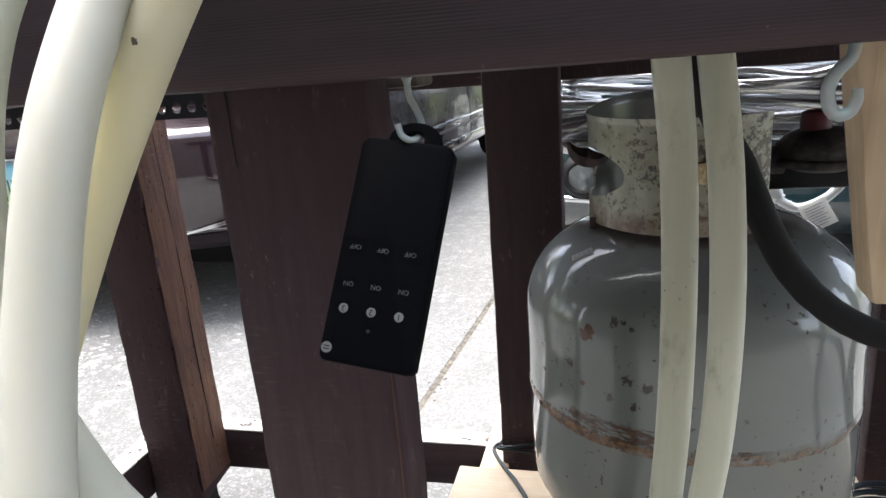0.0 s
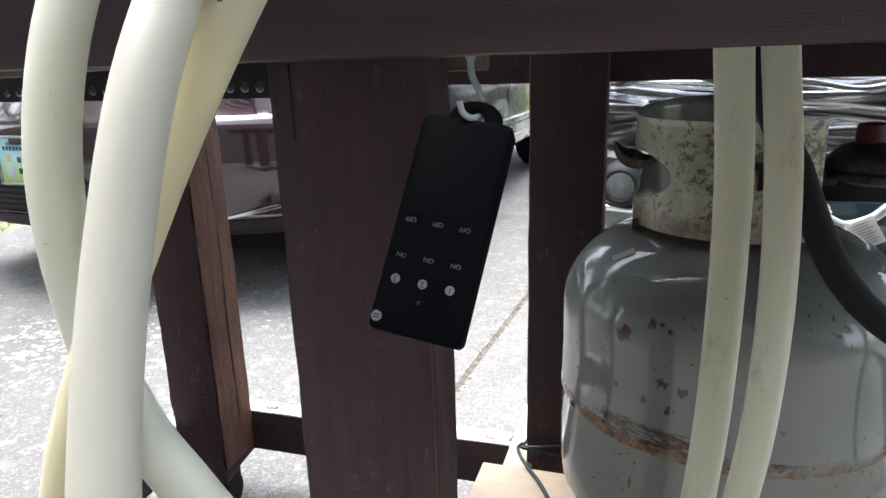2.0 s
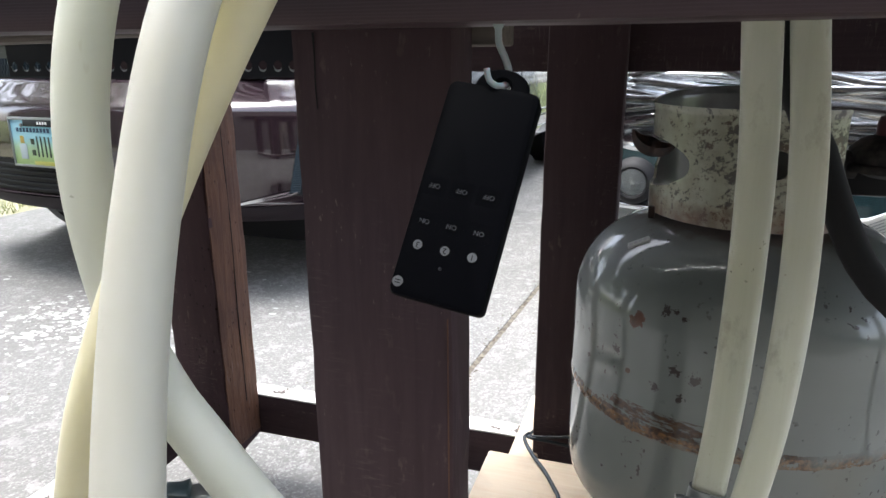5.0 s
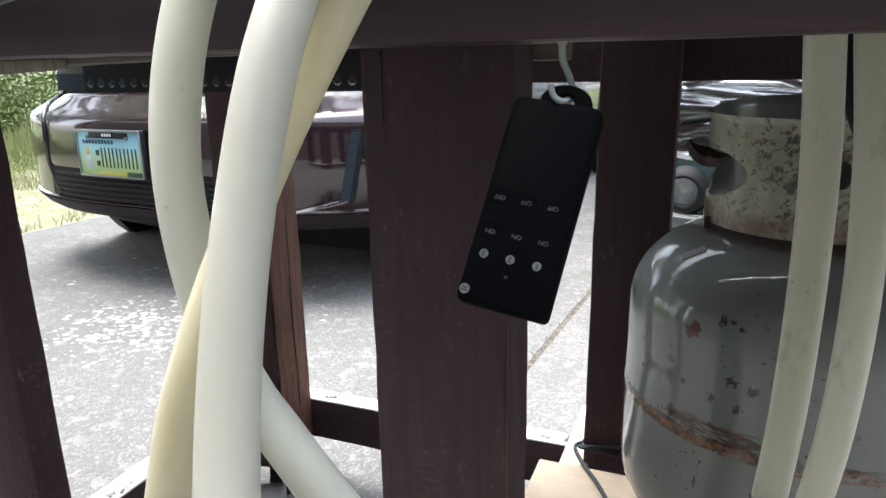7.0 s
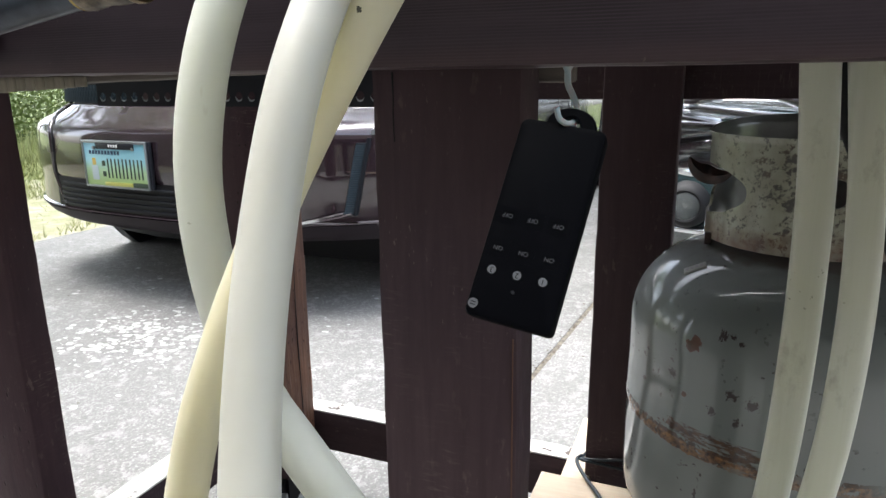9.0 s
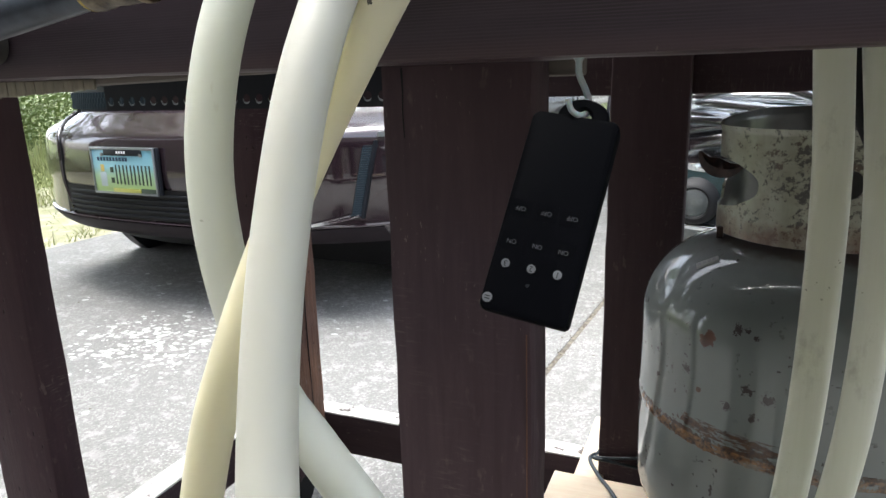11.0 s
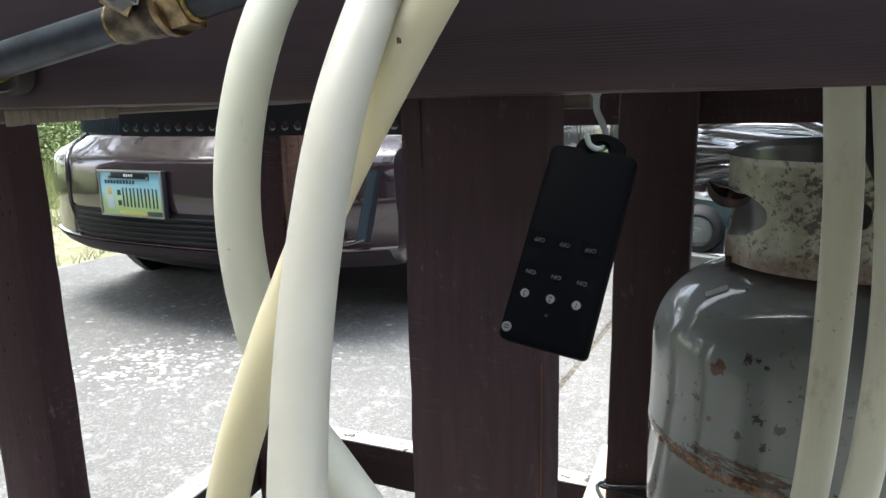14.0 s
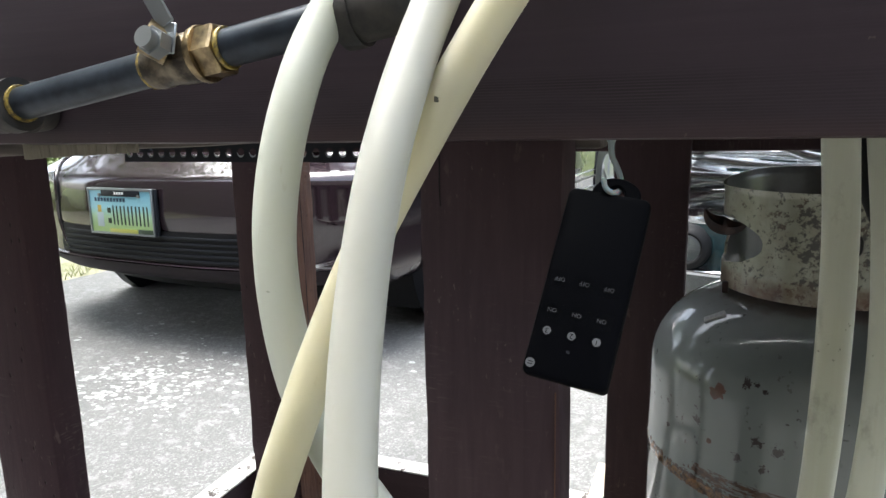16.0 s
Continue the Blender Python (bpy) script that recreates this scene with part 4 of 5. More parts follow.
bm = bmesh.new()
box(bm, TX - 0.0885, TX - 0.0825, TY - 0.034, TY - 0.026, 0.622, 0.633, 0.001)
part("collar_foot", bm, LIP, tank)
part("valve", disc(disc(bmesh.new(), pose(TX, TY, 0.65), 0.018, 0.05, 20), pose(TX, TY, 0.69), 0.012, 0.03, 16), BRASS, tank)
tan = Vector((0.0173, -0.0017, 0.0086)).normalized()
up_n = tan.cross(Vector((-0.0008, 0.0065, 0.0023))).normalized()
SM = Matrix((tan, up_n.cross(tan), up_n)).transposed().to_4x4()
SM.translation = Vector((-0.0258, 0.5778, 0.6074)) + up_n * 0.0008
bm = box(bmesh.new(), -0.0098, 0.0098, -0.0035, 0.0035, -0.0012, 0.0012, 0.0003, 1, SM)
sticker = part("sticker", bm, STICKER, tank, "small silver sticker")
bm = bmesh.new()
for k in range(4):
    box(bm, -0.008 + k * 0.0043, -0.0052 + k * 0.0043, -0.0016, 0.0018, 0.001, 0.0015, 0, 1, SM)
pr = part("print", bm, FAINT_INK, None)
pr.parent = sticker

# ---- gas regulator and its hose, cord with a tag, beside the tank ----
reg = thing("gas_regulator", "black gas regulator with a dark red knob", "regulator", (0.175, 0.66, 0.66))
bm = lathe([(0.0, 0.662), (0.02, 0.662), (0.034, 0.668), (0.037, 0.678), (0.036, 0.686), (0.028, 0.694), (0.016, 0.699), (0.0, 0.7)], 40, (0.178, 0.655))
part("body", bm, DUSTY, reg)
bm = lathe([(0.030, 0.668), (0.0405, 0.668), (0.0415, 0.671), (0.0405, 0.674), (0.034, 0.676)], 40, (0.178, 0.655))
part("flange", bm, DUSTY, reg)
part("knob", lathe([(0.0, 0.698), (0.0125, 0.698), (0.0125, 0.708), (0.011, 0.7135), (0.007, 0.715), (0.0, 0.715)], 24, (0.172, 0.652)), RED, reg, "dark red cap")
bm = disc(bmesh.new(), pose(0.180, 0.6265, 0.6885, 58, 0, 0), 0.0065, 0.0016, 28)
bmesh.ops.scale(bm, vec=(1, 0.6, 1), space=pose(-0.180, -0.6265, -0.6885), verts=bm.verts)
part("emblem", bm, LIP, reg, "small grey oval emblem")
part("coupling", disc(bmesh.new(), aim((0.145, 0.654, 0.672), (0.105, 0.652, 0.672)), 0.0125, 0.045, 20), DUSTY, reg)
bm = bmesh.new()
box(bm, 0.12, 0.26, 0.672, 0.70, 0.640, 0.668, 0.006)
part("bracket", bm, BLACK, reg)
gh = thing("gas_hose", "thick black rubber gas hose bowed past the tank", "hose", (0.04, 0.44, 0.9))
part("tube", tube(curve_points([(0.040, 0.440, 0.90), (0.047, 0.430, 0.80), (0.058, 0.423, 0.742), (0.073, 0.421, 0.711), (0.085, 0.42, 0.681), (0.103, 0.42, 0.646), (0.127, 0.422, 0.620), (0.160, 0.428, 0.601), (0.22, 0.45, 0.58), (0.32, 0.55, 0.50), (0.40, 0.66, 0.33), (0.40, 0.70, 0.28)]), 0.0088, 14), RUBBER, gh)
part("ferrule", tube([Vector((0.0395, 0.4405, 0.905)), Vector((0.0425, 0.437, 0.868))], 0.0105, 20), STEEL, gh, "crimped steel ferrule")
cord = thing("power_cord", "white power cord with a paper tag", "cord", (0.245, 0.93, 0.58))
part("wire", tube(curve_points([(0.1921, 0.93, 0.5972), (0.1982, 0.93, 0.5822), (0.2061, 0.93, 0.5729), (0.2227, 0.93, 0.5621), (0.2348, 0.93, 0.5603), (0.2503, 0.93, 0.5656), (0.2652, 0.93, 0.5742), (0.2824, 0.93, 0.5927), (0.3001, 0.93, 0.6092), (0.335, 0.93, 0.655), (0.36, 0.92, 0.73), (0.37, 0.90, 0.81), (0.37, 0.874, 0.84)], 0.005), 0.0057, 12), WHITE_PLASTIC, cord)
part("plug", tube(curve_points([(0.1876, 0.93, 0.6166), (0.1921, 0.93, 0.5998), (0.2005, 0.93, 0.583), (0.2077, 0.93, 0.5727)], 0.003), lambda q: 0.0119 - 0.0045 * q + (0.0016 if int(q * 9) % 2 else 0), 14), WHITE_PLASTIC, cord, "ribbed white plug")
TG = pose(0.2502, 0.9140, 0.5552, 0, -27, 0) @ pose(0, 0, 0, -28, 0, 0)
tag = part("tag", box(bmesh.new(), -0.0165, 0.0165, -0.0004, 0.0004, -0.0185, 0.0175, 0.0002, 1, TG), PAPER, cord, "white printed paper tag")
bm = bmesh.new()
for k in range(8):
    box(bm, -0.0118, 0.0110 - 0.004 * (k % 2), -0.0009, -0.0006, 0.0110 - k * 0.0036, 0.0119 - k * 0.0036, 0, 1, TG)
pr = part("print", bm, FAINT_INK, None)
pr.parent = tag

# hank of silver cable behind the rear posts
hank = thing("cable_hank", "hank of shiny silver sheathed cable", "cable", (0.15, 0.9, 0.7))
kr = random.Random(11)
for i in range(20):
    z = 0.757 - i * 0.0049
    y = 0.885 + kr.uniform(-0.02, 0.045)
    xl = -0.102 + kr.uniform(0, 0.03) + 0.02 * abs(i - 9) / 9
    pts = [(xl + 0.05, y + 0.06, z - 0.02), (xl + 0.01, y + 0.03, z - 0.012), (xl, y + 0.006, z - 0.004), (xl + 0.018, y - 0.004, z + 0.001)]
    for k in range(1, 8):
        pts.append((xl + 0.018 + k * 0.066, y + kr.uniform(-0.012, 0.012), z + kr.uniform(-0.007, 0.007) + 0.008 * math.sin(k * 0.9 + i * 0.5)))
    part("strand", tube(curve_points(pts, 0.012), 0.0056 + 0.0022 * kr.random(), 14, flat=0.85), FOIL, hank)

# thin dark cable tied round the rear post
tie = thing("thin_cable", "thin dark cable tied round the rear post", "cable", (-0.12, 0.78, 0.27))
part("wrap", tube(curve_points([(-0.03, 0.80, 0.288), (-0.06, 0.781, 0.287), (-0.097, 0.7795, 0.2855), (-0.130, 0.779, 0.2795), (-0.1495, 0.7805, 0.2765), (-0.1505, 0.790, 0.276), (-0.149, 0.80, 0.275)], 0.008), 0.0022, 10), CABLE, tie)
part("wrap", tube(curve_points([(-0.03, 0.795, 0.2735), (-0.06, 0.7795, 0.2725), (-0.097, 0.7785, 0.2725), (-0.125, 0.778, 0.2745), (-0.149, 0.776, 0.2765), (-0.1535, 0.782, 0.2755), (-0.152, 0.795, 0.273)], 0.008), 0.0022, 10), CABLE, tie)
part("tail", tube(curve_points([(-0.1525, 0.786, 0.2775), (-0.1575, 0.778, 0.2760), (-0.153, 0.766, 0.2730), (-0.1387, 0.742, 0.2722), (-0.1193, 0.713, 0.2722), (-0.1028, 0.682, 0.2722), (-0.0936, 0.66, 0.2722), (-0.083, 0.60, 0.2722), (-0.085, 0.54, 0.2722), (-0.07, 0.46, 0.2722)], 0.008), 0.0026, 10), CABLE, tie)
kr = random.Random(3)
loop = []
for i in range(26):
    a = i * 0.75
    loop.append((0.285 + 0.05 * math.cos(a) + kr.uniform(-0.004, 0.004), 0.69 + 0.038 * math.sin(a), 0.272 + i * 0.0012))
solid("cable_coil", tube(curve_points(loop, 0.01), 0.0034, 8), CABLE, "coil of dark cable lying on the shelf", "cable")

# ---- ivory hoses ----
hoses = [
    ("hose", VINYL, 0.0100, [(0.02, 0.55, 0.972), (-0.04, 0.40, 0.985), (-0.09, 0.285, 0.968), (-0.149, 0.262, 0.92), (-0.2076, 0.2346, 0.85), (-0.2196, 0.2067, 0.80), (-0.2241, 0.1917, 0.74), (-0.2146, 0.1861, 0.68), (-0.1935, 0.1815, 0.642), (-0.176, 0.180, 0.622), (-0.155, 0.180, 0.597), (-0.115, 0.185, 0.545), (-0.08, 0.2, 0.47), (-0.07, 0.22, 0.38), (-0.075, 0.23, 0.2), (-0.12, 0.2, 0.06), (-0.25, 0.15, 0.0228), (-0.42, 0.12, 0.0228)], "thick ivory vinyl hose bowed outward in front of the apron"),
    ("hose", VINYL_PALE, 0.0096, [(0.05, 0.50, 0.973), (-0.01, 0.36, 0.99), (-0.07, 0.275, 0.965), (-0.1299, 0.2469, 0.90), (-0.1487, 0.2106, 0.84), (-0.1539, 0.1686, 0.78), (-0.1548, 0.1422, 0.72), (-0.1466, 0.1155, 0.66), (-0.132, 0.0935, 0.61), (-0.11, 0.075, 0.53), (-0.09, 0.075, 0.44), (-0.08, 0.08, 0.24), (-0.05, 0.06, 0.07), (0.06, 0.03, 0.0217), (0.2, 0.02, 0.0217)], "pale ivory vinyl hose hanging straight down in front"),
    ("hose", VINYL_OLD, 0.0092, [(0.14, 0.52, 0.973), (0.09, 0.38, 0.992), (0.0, 0.262, 0.985), (-0.035, 0.236, 0.945), (-0.0774, 0.2268, 0.90), (-0.118, 0.2099, 0.84), (-0.1516, 0.1938, 0.78), (-0.1825, 0.1838, 0.72), (-0.2009, 0.1643, 0.66), (-0.217, 0.1600, 0.61), (-0.232, 0.155, 0.53), (-0.235, 0.155, 0.44), (-0.235, 0.14, 0.24), (-0.26, 0.06, 0.06), (-0.34, -0.05, 0.0219), (-0.45, -0.1, 0.0219)], "yellowed vinyl hose crossing behind the pale one"),
    ("hose", VINYL_DULL, 0.0099, [(0.020, 0.360, 0.915), (0.025, 0.368, 0.85), (0.0286, 0.3731, 0.79), (0.0349, 0.3797, 0.72), (0.0366, 0.3809, 0.65), (0.0349, 0.3769, 0.58), (0.0314, 0.3790, 0.52), (0.024, 0.378, 0.45), (0.01, 0.378, 0.38), (-0.01, 0.39, 0.31), (-0.03, 0.43, 0.282)], "dull ivory vinyl hose hanging behind the apron before the tank"),
    ("hose", VINYL_DULL, 0.0090, [(0.041, 0.372, 0.915), (0.045, 0.374, 0.85), (0.0497, 0.3734, 0.79), (0.0566, 0.3658, 0.72), (0.0585, 0.3568, 0.65), (0.0560, 0.3551, 0.58), (0.0494, 0.3570, 0.52), (0.037, 0.353, 0.45), (0.02, 0.35, 0.38), (0.005, 0.36, 0.31), (-0.01, 0.41, 0.2825)], "dull ivory vinyl hose hanging behind the apron before the tank"),
]
def strap(pts, r, depth):
    """A flattened hose whose broad side faces the front."""
    bm = bmesh.new()
    rings = []
    for i, c in enumerate(pts):
        d = (pts[min(i + 1, len(pts) - 1)] - pts[max(i - 1, 0)]).normalized()
        side = Vector((1, 0, 0))
        side = (side - d * side.dot(d)).normalized()
        out = d.cross(side)
        ring = []
        for k in range(24):
            a = 2 * math.pi * k / 24
            ca, sa = math.cos(a), math.sin(a)
            ring.append(bm.verts.new(c + side * r * math.copysign(abs(ca) ** 0.55, ca) + out * depth * math.copysign(abs(sa) ** 0.7, sa) * (1 + 0.12 * noise.noise(c * 30))))
        rings.append(ring)
    for a, b in zip(rings, rings[1:]):
        for k in range(24):
            bm.faces.new((a[k], a[(k + 1) % 24], b[(k + 1) % 24], b[k]))
    bm.faces.new(rings[0][::-1])
    bm.faces.new(rings[-1])
    bmesh.ops.recalc_face_normals(bm, faces=bm.faces)
    return bm


for nm, mt, r, pts, lab in hoses:
    cp = curve_points(pts, 0.008)
    hs = thing(nm, lab, "hose", pts[0], "ivory hoses")
    part("tube", strap(cp, r, 0.0045) if mt is VINYL_DULL else tube(cp, r, 24, wobble=0.015), mt, hs)
    for e, f in ((cp[0], cp[1]), (cp[-1], cp[-2])):
        d = (e - f).normalized()
        part("bore", disc(bmesh.new(), aim(e - d * 0.001, e + d * 0.0012), r * 0.4 if mt is VINYL_DULL else r * 0.7, 0.0022, 20), TRIM_BLACK, hs, "dark open bore")
clamp = thing("hose_clamp", "steel worm-drive clamp on the hanging hose", "clamp", (0.03, 0.378, 0.51))
part("band", strap([Vector((0.0300, 0.3788, 0.5070)), Vector((0.0293, 0.3787, 0.5015)), Vector((0.0287, 0.3786, 0.4970))], 0.0112, 0.0054), STEEL, clamp)
bm = disc(bmesh.new(), aim((0.0165, 0.370, 0.5015), (0.0255, 0.3705, 0.5015)), 0.0036, 0.009, 16)
disc(bm, aim((0.0105, 0.3695, 0.5015), (0.0165, 0.370, 0.5015)), 0.0042, 0.005, 20)
part("screw", bm, STEEL, clamp)
# pale board at the end of the tank bay
bm = timber(0.1195, 0.205, 0.340, 0.366, 0.655, 0.915, 0.003, 0.001, 50)
for v in bm.verts:
    v.co.x += 0.135 * (0.66 - v.co.z)
solid("pine_board", bm, PINE_Z, "short bare pale pine board hanging behind the apron", "board")

# ---- perforated steel strip under the top ----
def perforated(x0, x1, z0, z1, y, pitch=0.0172, hole=0.0052, hz=0.757, thick=0.0015):
    bm = bmesh.new()
    n = int((x1 - x0) / pitch)
    for side in (0, 1):
        yy = y + side * thick
        for i in range(n):
            a, b, c = x0 + i * pitch, x0 + (i + 1) * pitch, x0 + (i + 0.5) * pitch
            ring = [bm.verts.new((c + hole * math.cos(t), yy, hz + hole * math.sin(t))) for t in (2 * math.pi * (k + 0.5) / 8 for k in range(8))]
            outer = [bm.verts.new(v) for v in ((b, yy, hz), (b, yy, z1), (c, yy, z1), (a, yy, z1), (a, yy, hz), (a, yy, z0), (c, yy, z0), (b, yy, z0))]
            for k in range(8):
                f = (ring[k], outer[k], outer[(k + 1) % 8], ring[(k + 1) % 8])
                bm.faces.new(f if side == 0 else f[::-1])
    box(bm, x0, x1, y, y + 0.02, z1 - 0.002, z1, 0)
    bmesh.ops.remove_doubles(bm, verts=bm.verts, dist=1e-5)
    return bm


strip = solid("perforated_strip", perforated(-0.737, -0.215, 0.7455, 0.80, 0.600), TRIM_BLACK, "black perforated steel strip fixed under the counter", "metal strip", smooth=False)
# Pale crescents stand in for sky light on the lower lips of the holes.
rim_me = None
for i in range(30):
    bm = bmesh.new()
    pts = [Vector((0.0052 * math.cos(a), 0.0, 0.0052 * math.sin(a))) for a in (radians(180 + 180 * k / 12) for k in range(13))]
    tube(pts, lambda q: 0.0003 + 0.0009 * math.sin(math.pi * q), 8, bm)
    if rim_me is None:
        rim = part("lit_rim", bm, LEVER, strip, "pale crescent for the sky light on a punched hole's lower lip")
        rim_me = rim.data
    else:
        bm.free()
        rim = new("lit_rim", rim_me)
        rim.parent = strip
    rim.location = (-0.737 + 0.0172 * (i + 0.5), 0.6008, 0.757)

# ---- iron gas pipe with a brass valve along the apron ----
pipe = thing("gas_pipe", "black iron gas pipe with a brass ball valve on the apron", "pipe", (-0.3, 0.24, 0.83))
E0, E1, E2, E3 = Vector((-0.440, 0.2395, 0.8050)), Vector((-0.3275, 0.2395, 0.8223)), Vector((-0.2785, 0.2395, 0.8300)), Vector((-0.203, 0.2395, 0.8418))
part("pipe_length", tube([E0 - (E2 - E1).normalized() * 0.010, E1], 0.0101, 28), IRON, pipe)
part("pipe_length", tube([E2 - (E2 - E1).normalized() * 0.004, E3], 0.0101, 28), IRON, pipe)
ax = (E2 - E1).normalized()
rotp = ax.to_track_quat("Z", "Y").to_matrix().to_4x4()


def on_pipe(p, profile, segs=32):
    bm = lathe(profile, segs)
    bmesh.ops.transform(bm, matrix=Matrix.Translation(p) @ rotp, verts=bm.verts)
    return bm


vb = part("valve_body", on_pipe(E1, [(0.0, -0.003), (0.0118, -0.003), (0.0124, 0.0), (0.0124, 0.006), (0.0118, 0.010), (0.0132, 0.017), (0.0138, 0.024), (0.013, 0.030), (0.0122, 0.033), (0.0, 0.033)]), DULL_BRASS, pipe, "tarnished brass valve body")
part("ring", on_pipe(E1 + ax * 0.031, [(0.0, 0.0), (0.0152, 0.0), (0.0156, 0.002), (0.0152, 0.004), (0.0, 0.004)]), BRASS, vb)
part("hex_nut", on_pipe(E1 + ax * 0.034, [(0.0, 0.0), (0.0135, 0.0), (0.0147, 0.002), (0.0147, 0.0118), (0.0135, 0.013), (0.0, 0.013)], 6), BRASS, pipe, "brass hexagon end").data.materials[0] = BRASS
for p_, r_ in ((E1 - ax * 0.004, 0.0117), (E2 - ax * 0.0010, 0.0116), (E0 + ax * 0.0022, 0.0118), (E3 - ax * 0.007, 0.0118)):
    part("thread_tape", on_pipe(p_, [(0.0, -0.0013), (r_ - 0.0004, -0.0013), (r_, 0.0), (r_ - 0.0004, 0.0013), (0.0, 0.0013)]), TAPE, pipe, "yellow thread tape")
# lever with its nut, facing the front
NB = E1 + ax * 0.020
part("stem", disc(bmesh.new(), aim(NB + Vector((0, -0.010, 0.004)), NB + Vector((-0.010, -0.020, 0.012))), 0.0095, 0.014, 24), BRASS, pipe)
BOLT = Vector((-0.3076, 0.2175, 0.8322))
dirb = (BOLT - NB).normalized()
part("lever_nut", disc(bmesh.new(), aim(BOLT - dirb * 0.004, BOLT + dirb * 0.0035), 0.0079, 0.0075, 6), STEEL, pipe, "zinc lever nut")
part("lever_bolt", disc(bmesh.new(), aim(BOLT + dirb * 0.003, BOLT + dirb * 0.0085), 0.0056, 0.0055, 20), STEEL, pipe)
bm = bmesh.new()
box(bm, -0.0052, 0.0052, -0.0009, 0.0009, -0.004, 0.012, 0.0006, 1, Matrix.Translation(BOLT - dirb * 0.005 + Vector((0.003, 0, 0.0))) @ pose(0, 0, 0, -10, 4, 0))
box(bm, -0.0052, 0.0052, -0.0009, 0.0009, 0.0, 0.07, 0.0006, 1, Matrix.Translation(BOLT - dirb * 0.005 + Vector((0.0035, 0.001, 0.0105))) @ pose(0, 0, 0, 10, -24, 0))
part("lever", bm, LEVER, pipe, "bent zinc lever")


def elbow(p, d, drop):
    """A cast elbow that turns from the pipe's line into the direction drop."""
    d, drop = Vector(d).normalized(), Vector(drop).normalized()
    pts = curve_points([p + d * 0.004, p - d * 0.012, p - d * 0.022 + drop * 0.010, p - d * 0.024 + drop * 0.030], 0.003)
    bm = tube(pts, 0.0148, 28)
    tube([p + d * 0.006, p - d * 0.004], 0.0168, 28, bm)
    tube([pts[-1] - drop * 0.004, pts[-1] + drop * 0.008], 0.0168, 28, bm)
    return bm


part("elbow", elbow(E0 - ax * 0.0055, ax, (0, 1, 0.12)), CAST, pipe, "cast iron elbow")
part("elbow", elbow(E3, -ax, (0, 1, 0.25)), CAST, pipe, "cast iron elbow")

# ---- plastic hooks and the remote ----
def hook(x, y, z, name, label, rz=0.0, s=1.0):
    h = [(0, 0, 0.006), (0, 0, -0.004), (0.0006, 0, -0.008), (0.003, 0, -0.013), (0.0052, -0.001, -0.019), (0.0055, -0.006, -0.0240), (0.0030, -0.0115, -0.0250), (-0.0005, -0.0135, -0.0225), (-0.0018, -0.0135, -0.0175)]
    bm = tube(curve_points([Vector(p) * s for p in h], 0.0015), lambda q: 0.00165 * s * (1.0 if q > 0.12 else 1.6), 12, flat=0.8)
    bmesh.ops.transform(bm, matrix=pose(x, y, z, 0, 0, rz), verts=bm.verts)
    return solid(name, bm, HOOK, label, "hook", "plastic hooks under the apron")


hook(-0.0858, 0.2905, AZ - 0.001, "hook", "milky plastic hook holding the remote")
h2 = [(0.0886, 0.2905, 0.785), (0.0884, 0.2905, 0.7784), (0.0876, 0.2905, 0.7735), (0.0828, 0.2905, 0.7682), (0.0805, 0.2905, 0.7621), (0.0819, 0.2905, 0.7546), (0.0853, 0.2905, 0.7521), (0.0889, 0.2905, 0.7538), (0.0908, 0.2905, 0.7583), (0.0905, 0.2905, 0.7621)]
solid("hook", tube(curve_points(h2, 0.0015), lambda q: 0.0023 + 0.0006 * math.sin(3.14 * q), 12, flat=0.85), HOOK, "empty milky plastic hook under the apron", "hook", "plastic hooks under the apron")

rc = Vector((-0.0911, 0.2555, 0.7101))
ex = Vector((0.984, -0.012, -0.157)).normalized()
ey = Vector((0.121, 0.463, 0.878))
ey = (ey - ex * ex.dot(ey)).normalized()
ez = ex.cross(ey)
RM = Matrix((ex, ey, ez)).transposed().to_4x4()
RM.translation = rc
remote = tagged(new("remote_control"), "black three-channel remote hanging upside down from a hook", "remote control")
remote.matrix_world = RM


def remote_body():
    bm = bmesh.new()
    w, h = 0.0206, 0.0488
    out = []
    def corner(cx, cy, r, a0):
        for k in range(7):
            a = radians(a0 + 90 * k / 6)
            out.append((cx + r * math.cos(a), cy + r * math.sin(a)))
    corner(w - 0.004, h - 0.004, 0.004, 0)
    corner(-w + 0.004, h - 0.004, 0.004, 90)
    corner(-w + 0.003, -h + 0.003, 0.003, 180)
    corner(w - 0.003, -h + 0.003, 0.003, 270)
    lay = []
    for z, ins in ((-0.0115, 0.0018), (-0.0100, 0.0), (-0.0022, 0.0), (-0.0006, 0.0006), (0.0, 0.0022)):
        k1, k2 = 1 - ins / w, 1 - ins / h
        lay.append([bm.verts.new((x * k1, y * k2, z)) for x, y in out])
    n = len(out)
    for a, b in zip(lay, lay[1:]):
        for i in range(n):
            bm.faces.new((a[i], a[(i + 1) % n], b[(i + 1) % n], b[i]))
    bm.faces.new(lay[-1])
    bm.faces.new(lay[0][::-1])
    return bm


def rpart(name, bm, material, label="", parent=None):
    ob = part(name, bm, material, None, label)
    ob.parent = parent or remote
    return ob


rpart("case", remote_body(), REMOTE)
bm = bmesh.new()
rings = []
for k in range(37):
    a = 2 * math.pi * k / 36
    ca, sa = math.cos(a), math.sin(a)
    rings.append([bm.verts.new((0.0028 + rx * ca, 0.0488 + ry * sa, z)) for rx, ry, z in
                  ((0.0040, 0.0042, -0.0020), (0.0048, 0.0050, -0.0012), (0.0112, 0.0082, -0.0012), (0.0120, 0.0090, -0.0022), (0.0120, 0.0090, -0.0068), (0.0040, 0.0042, -0.0068))])
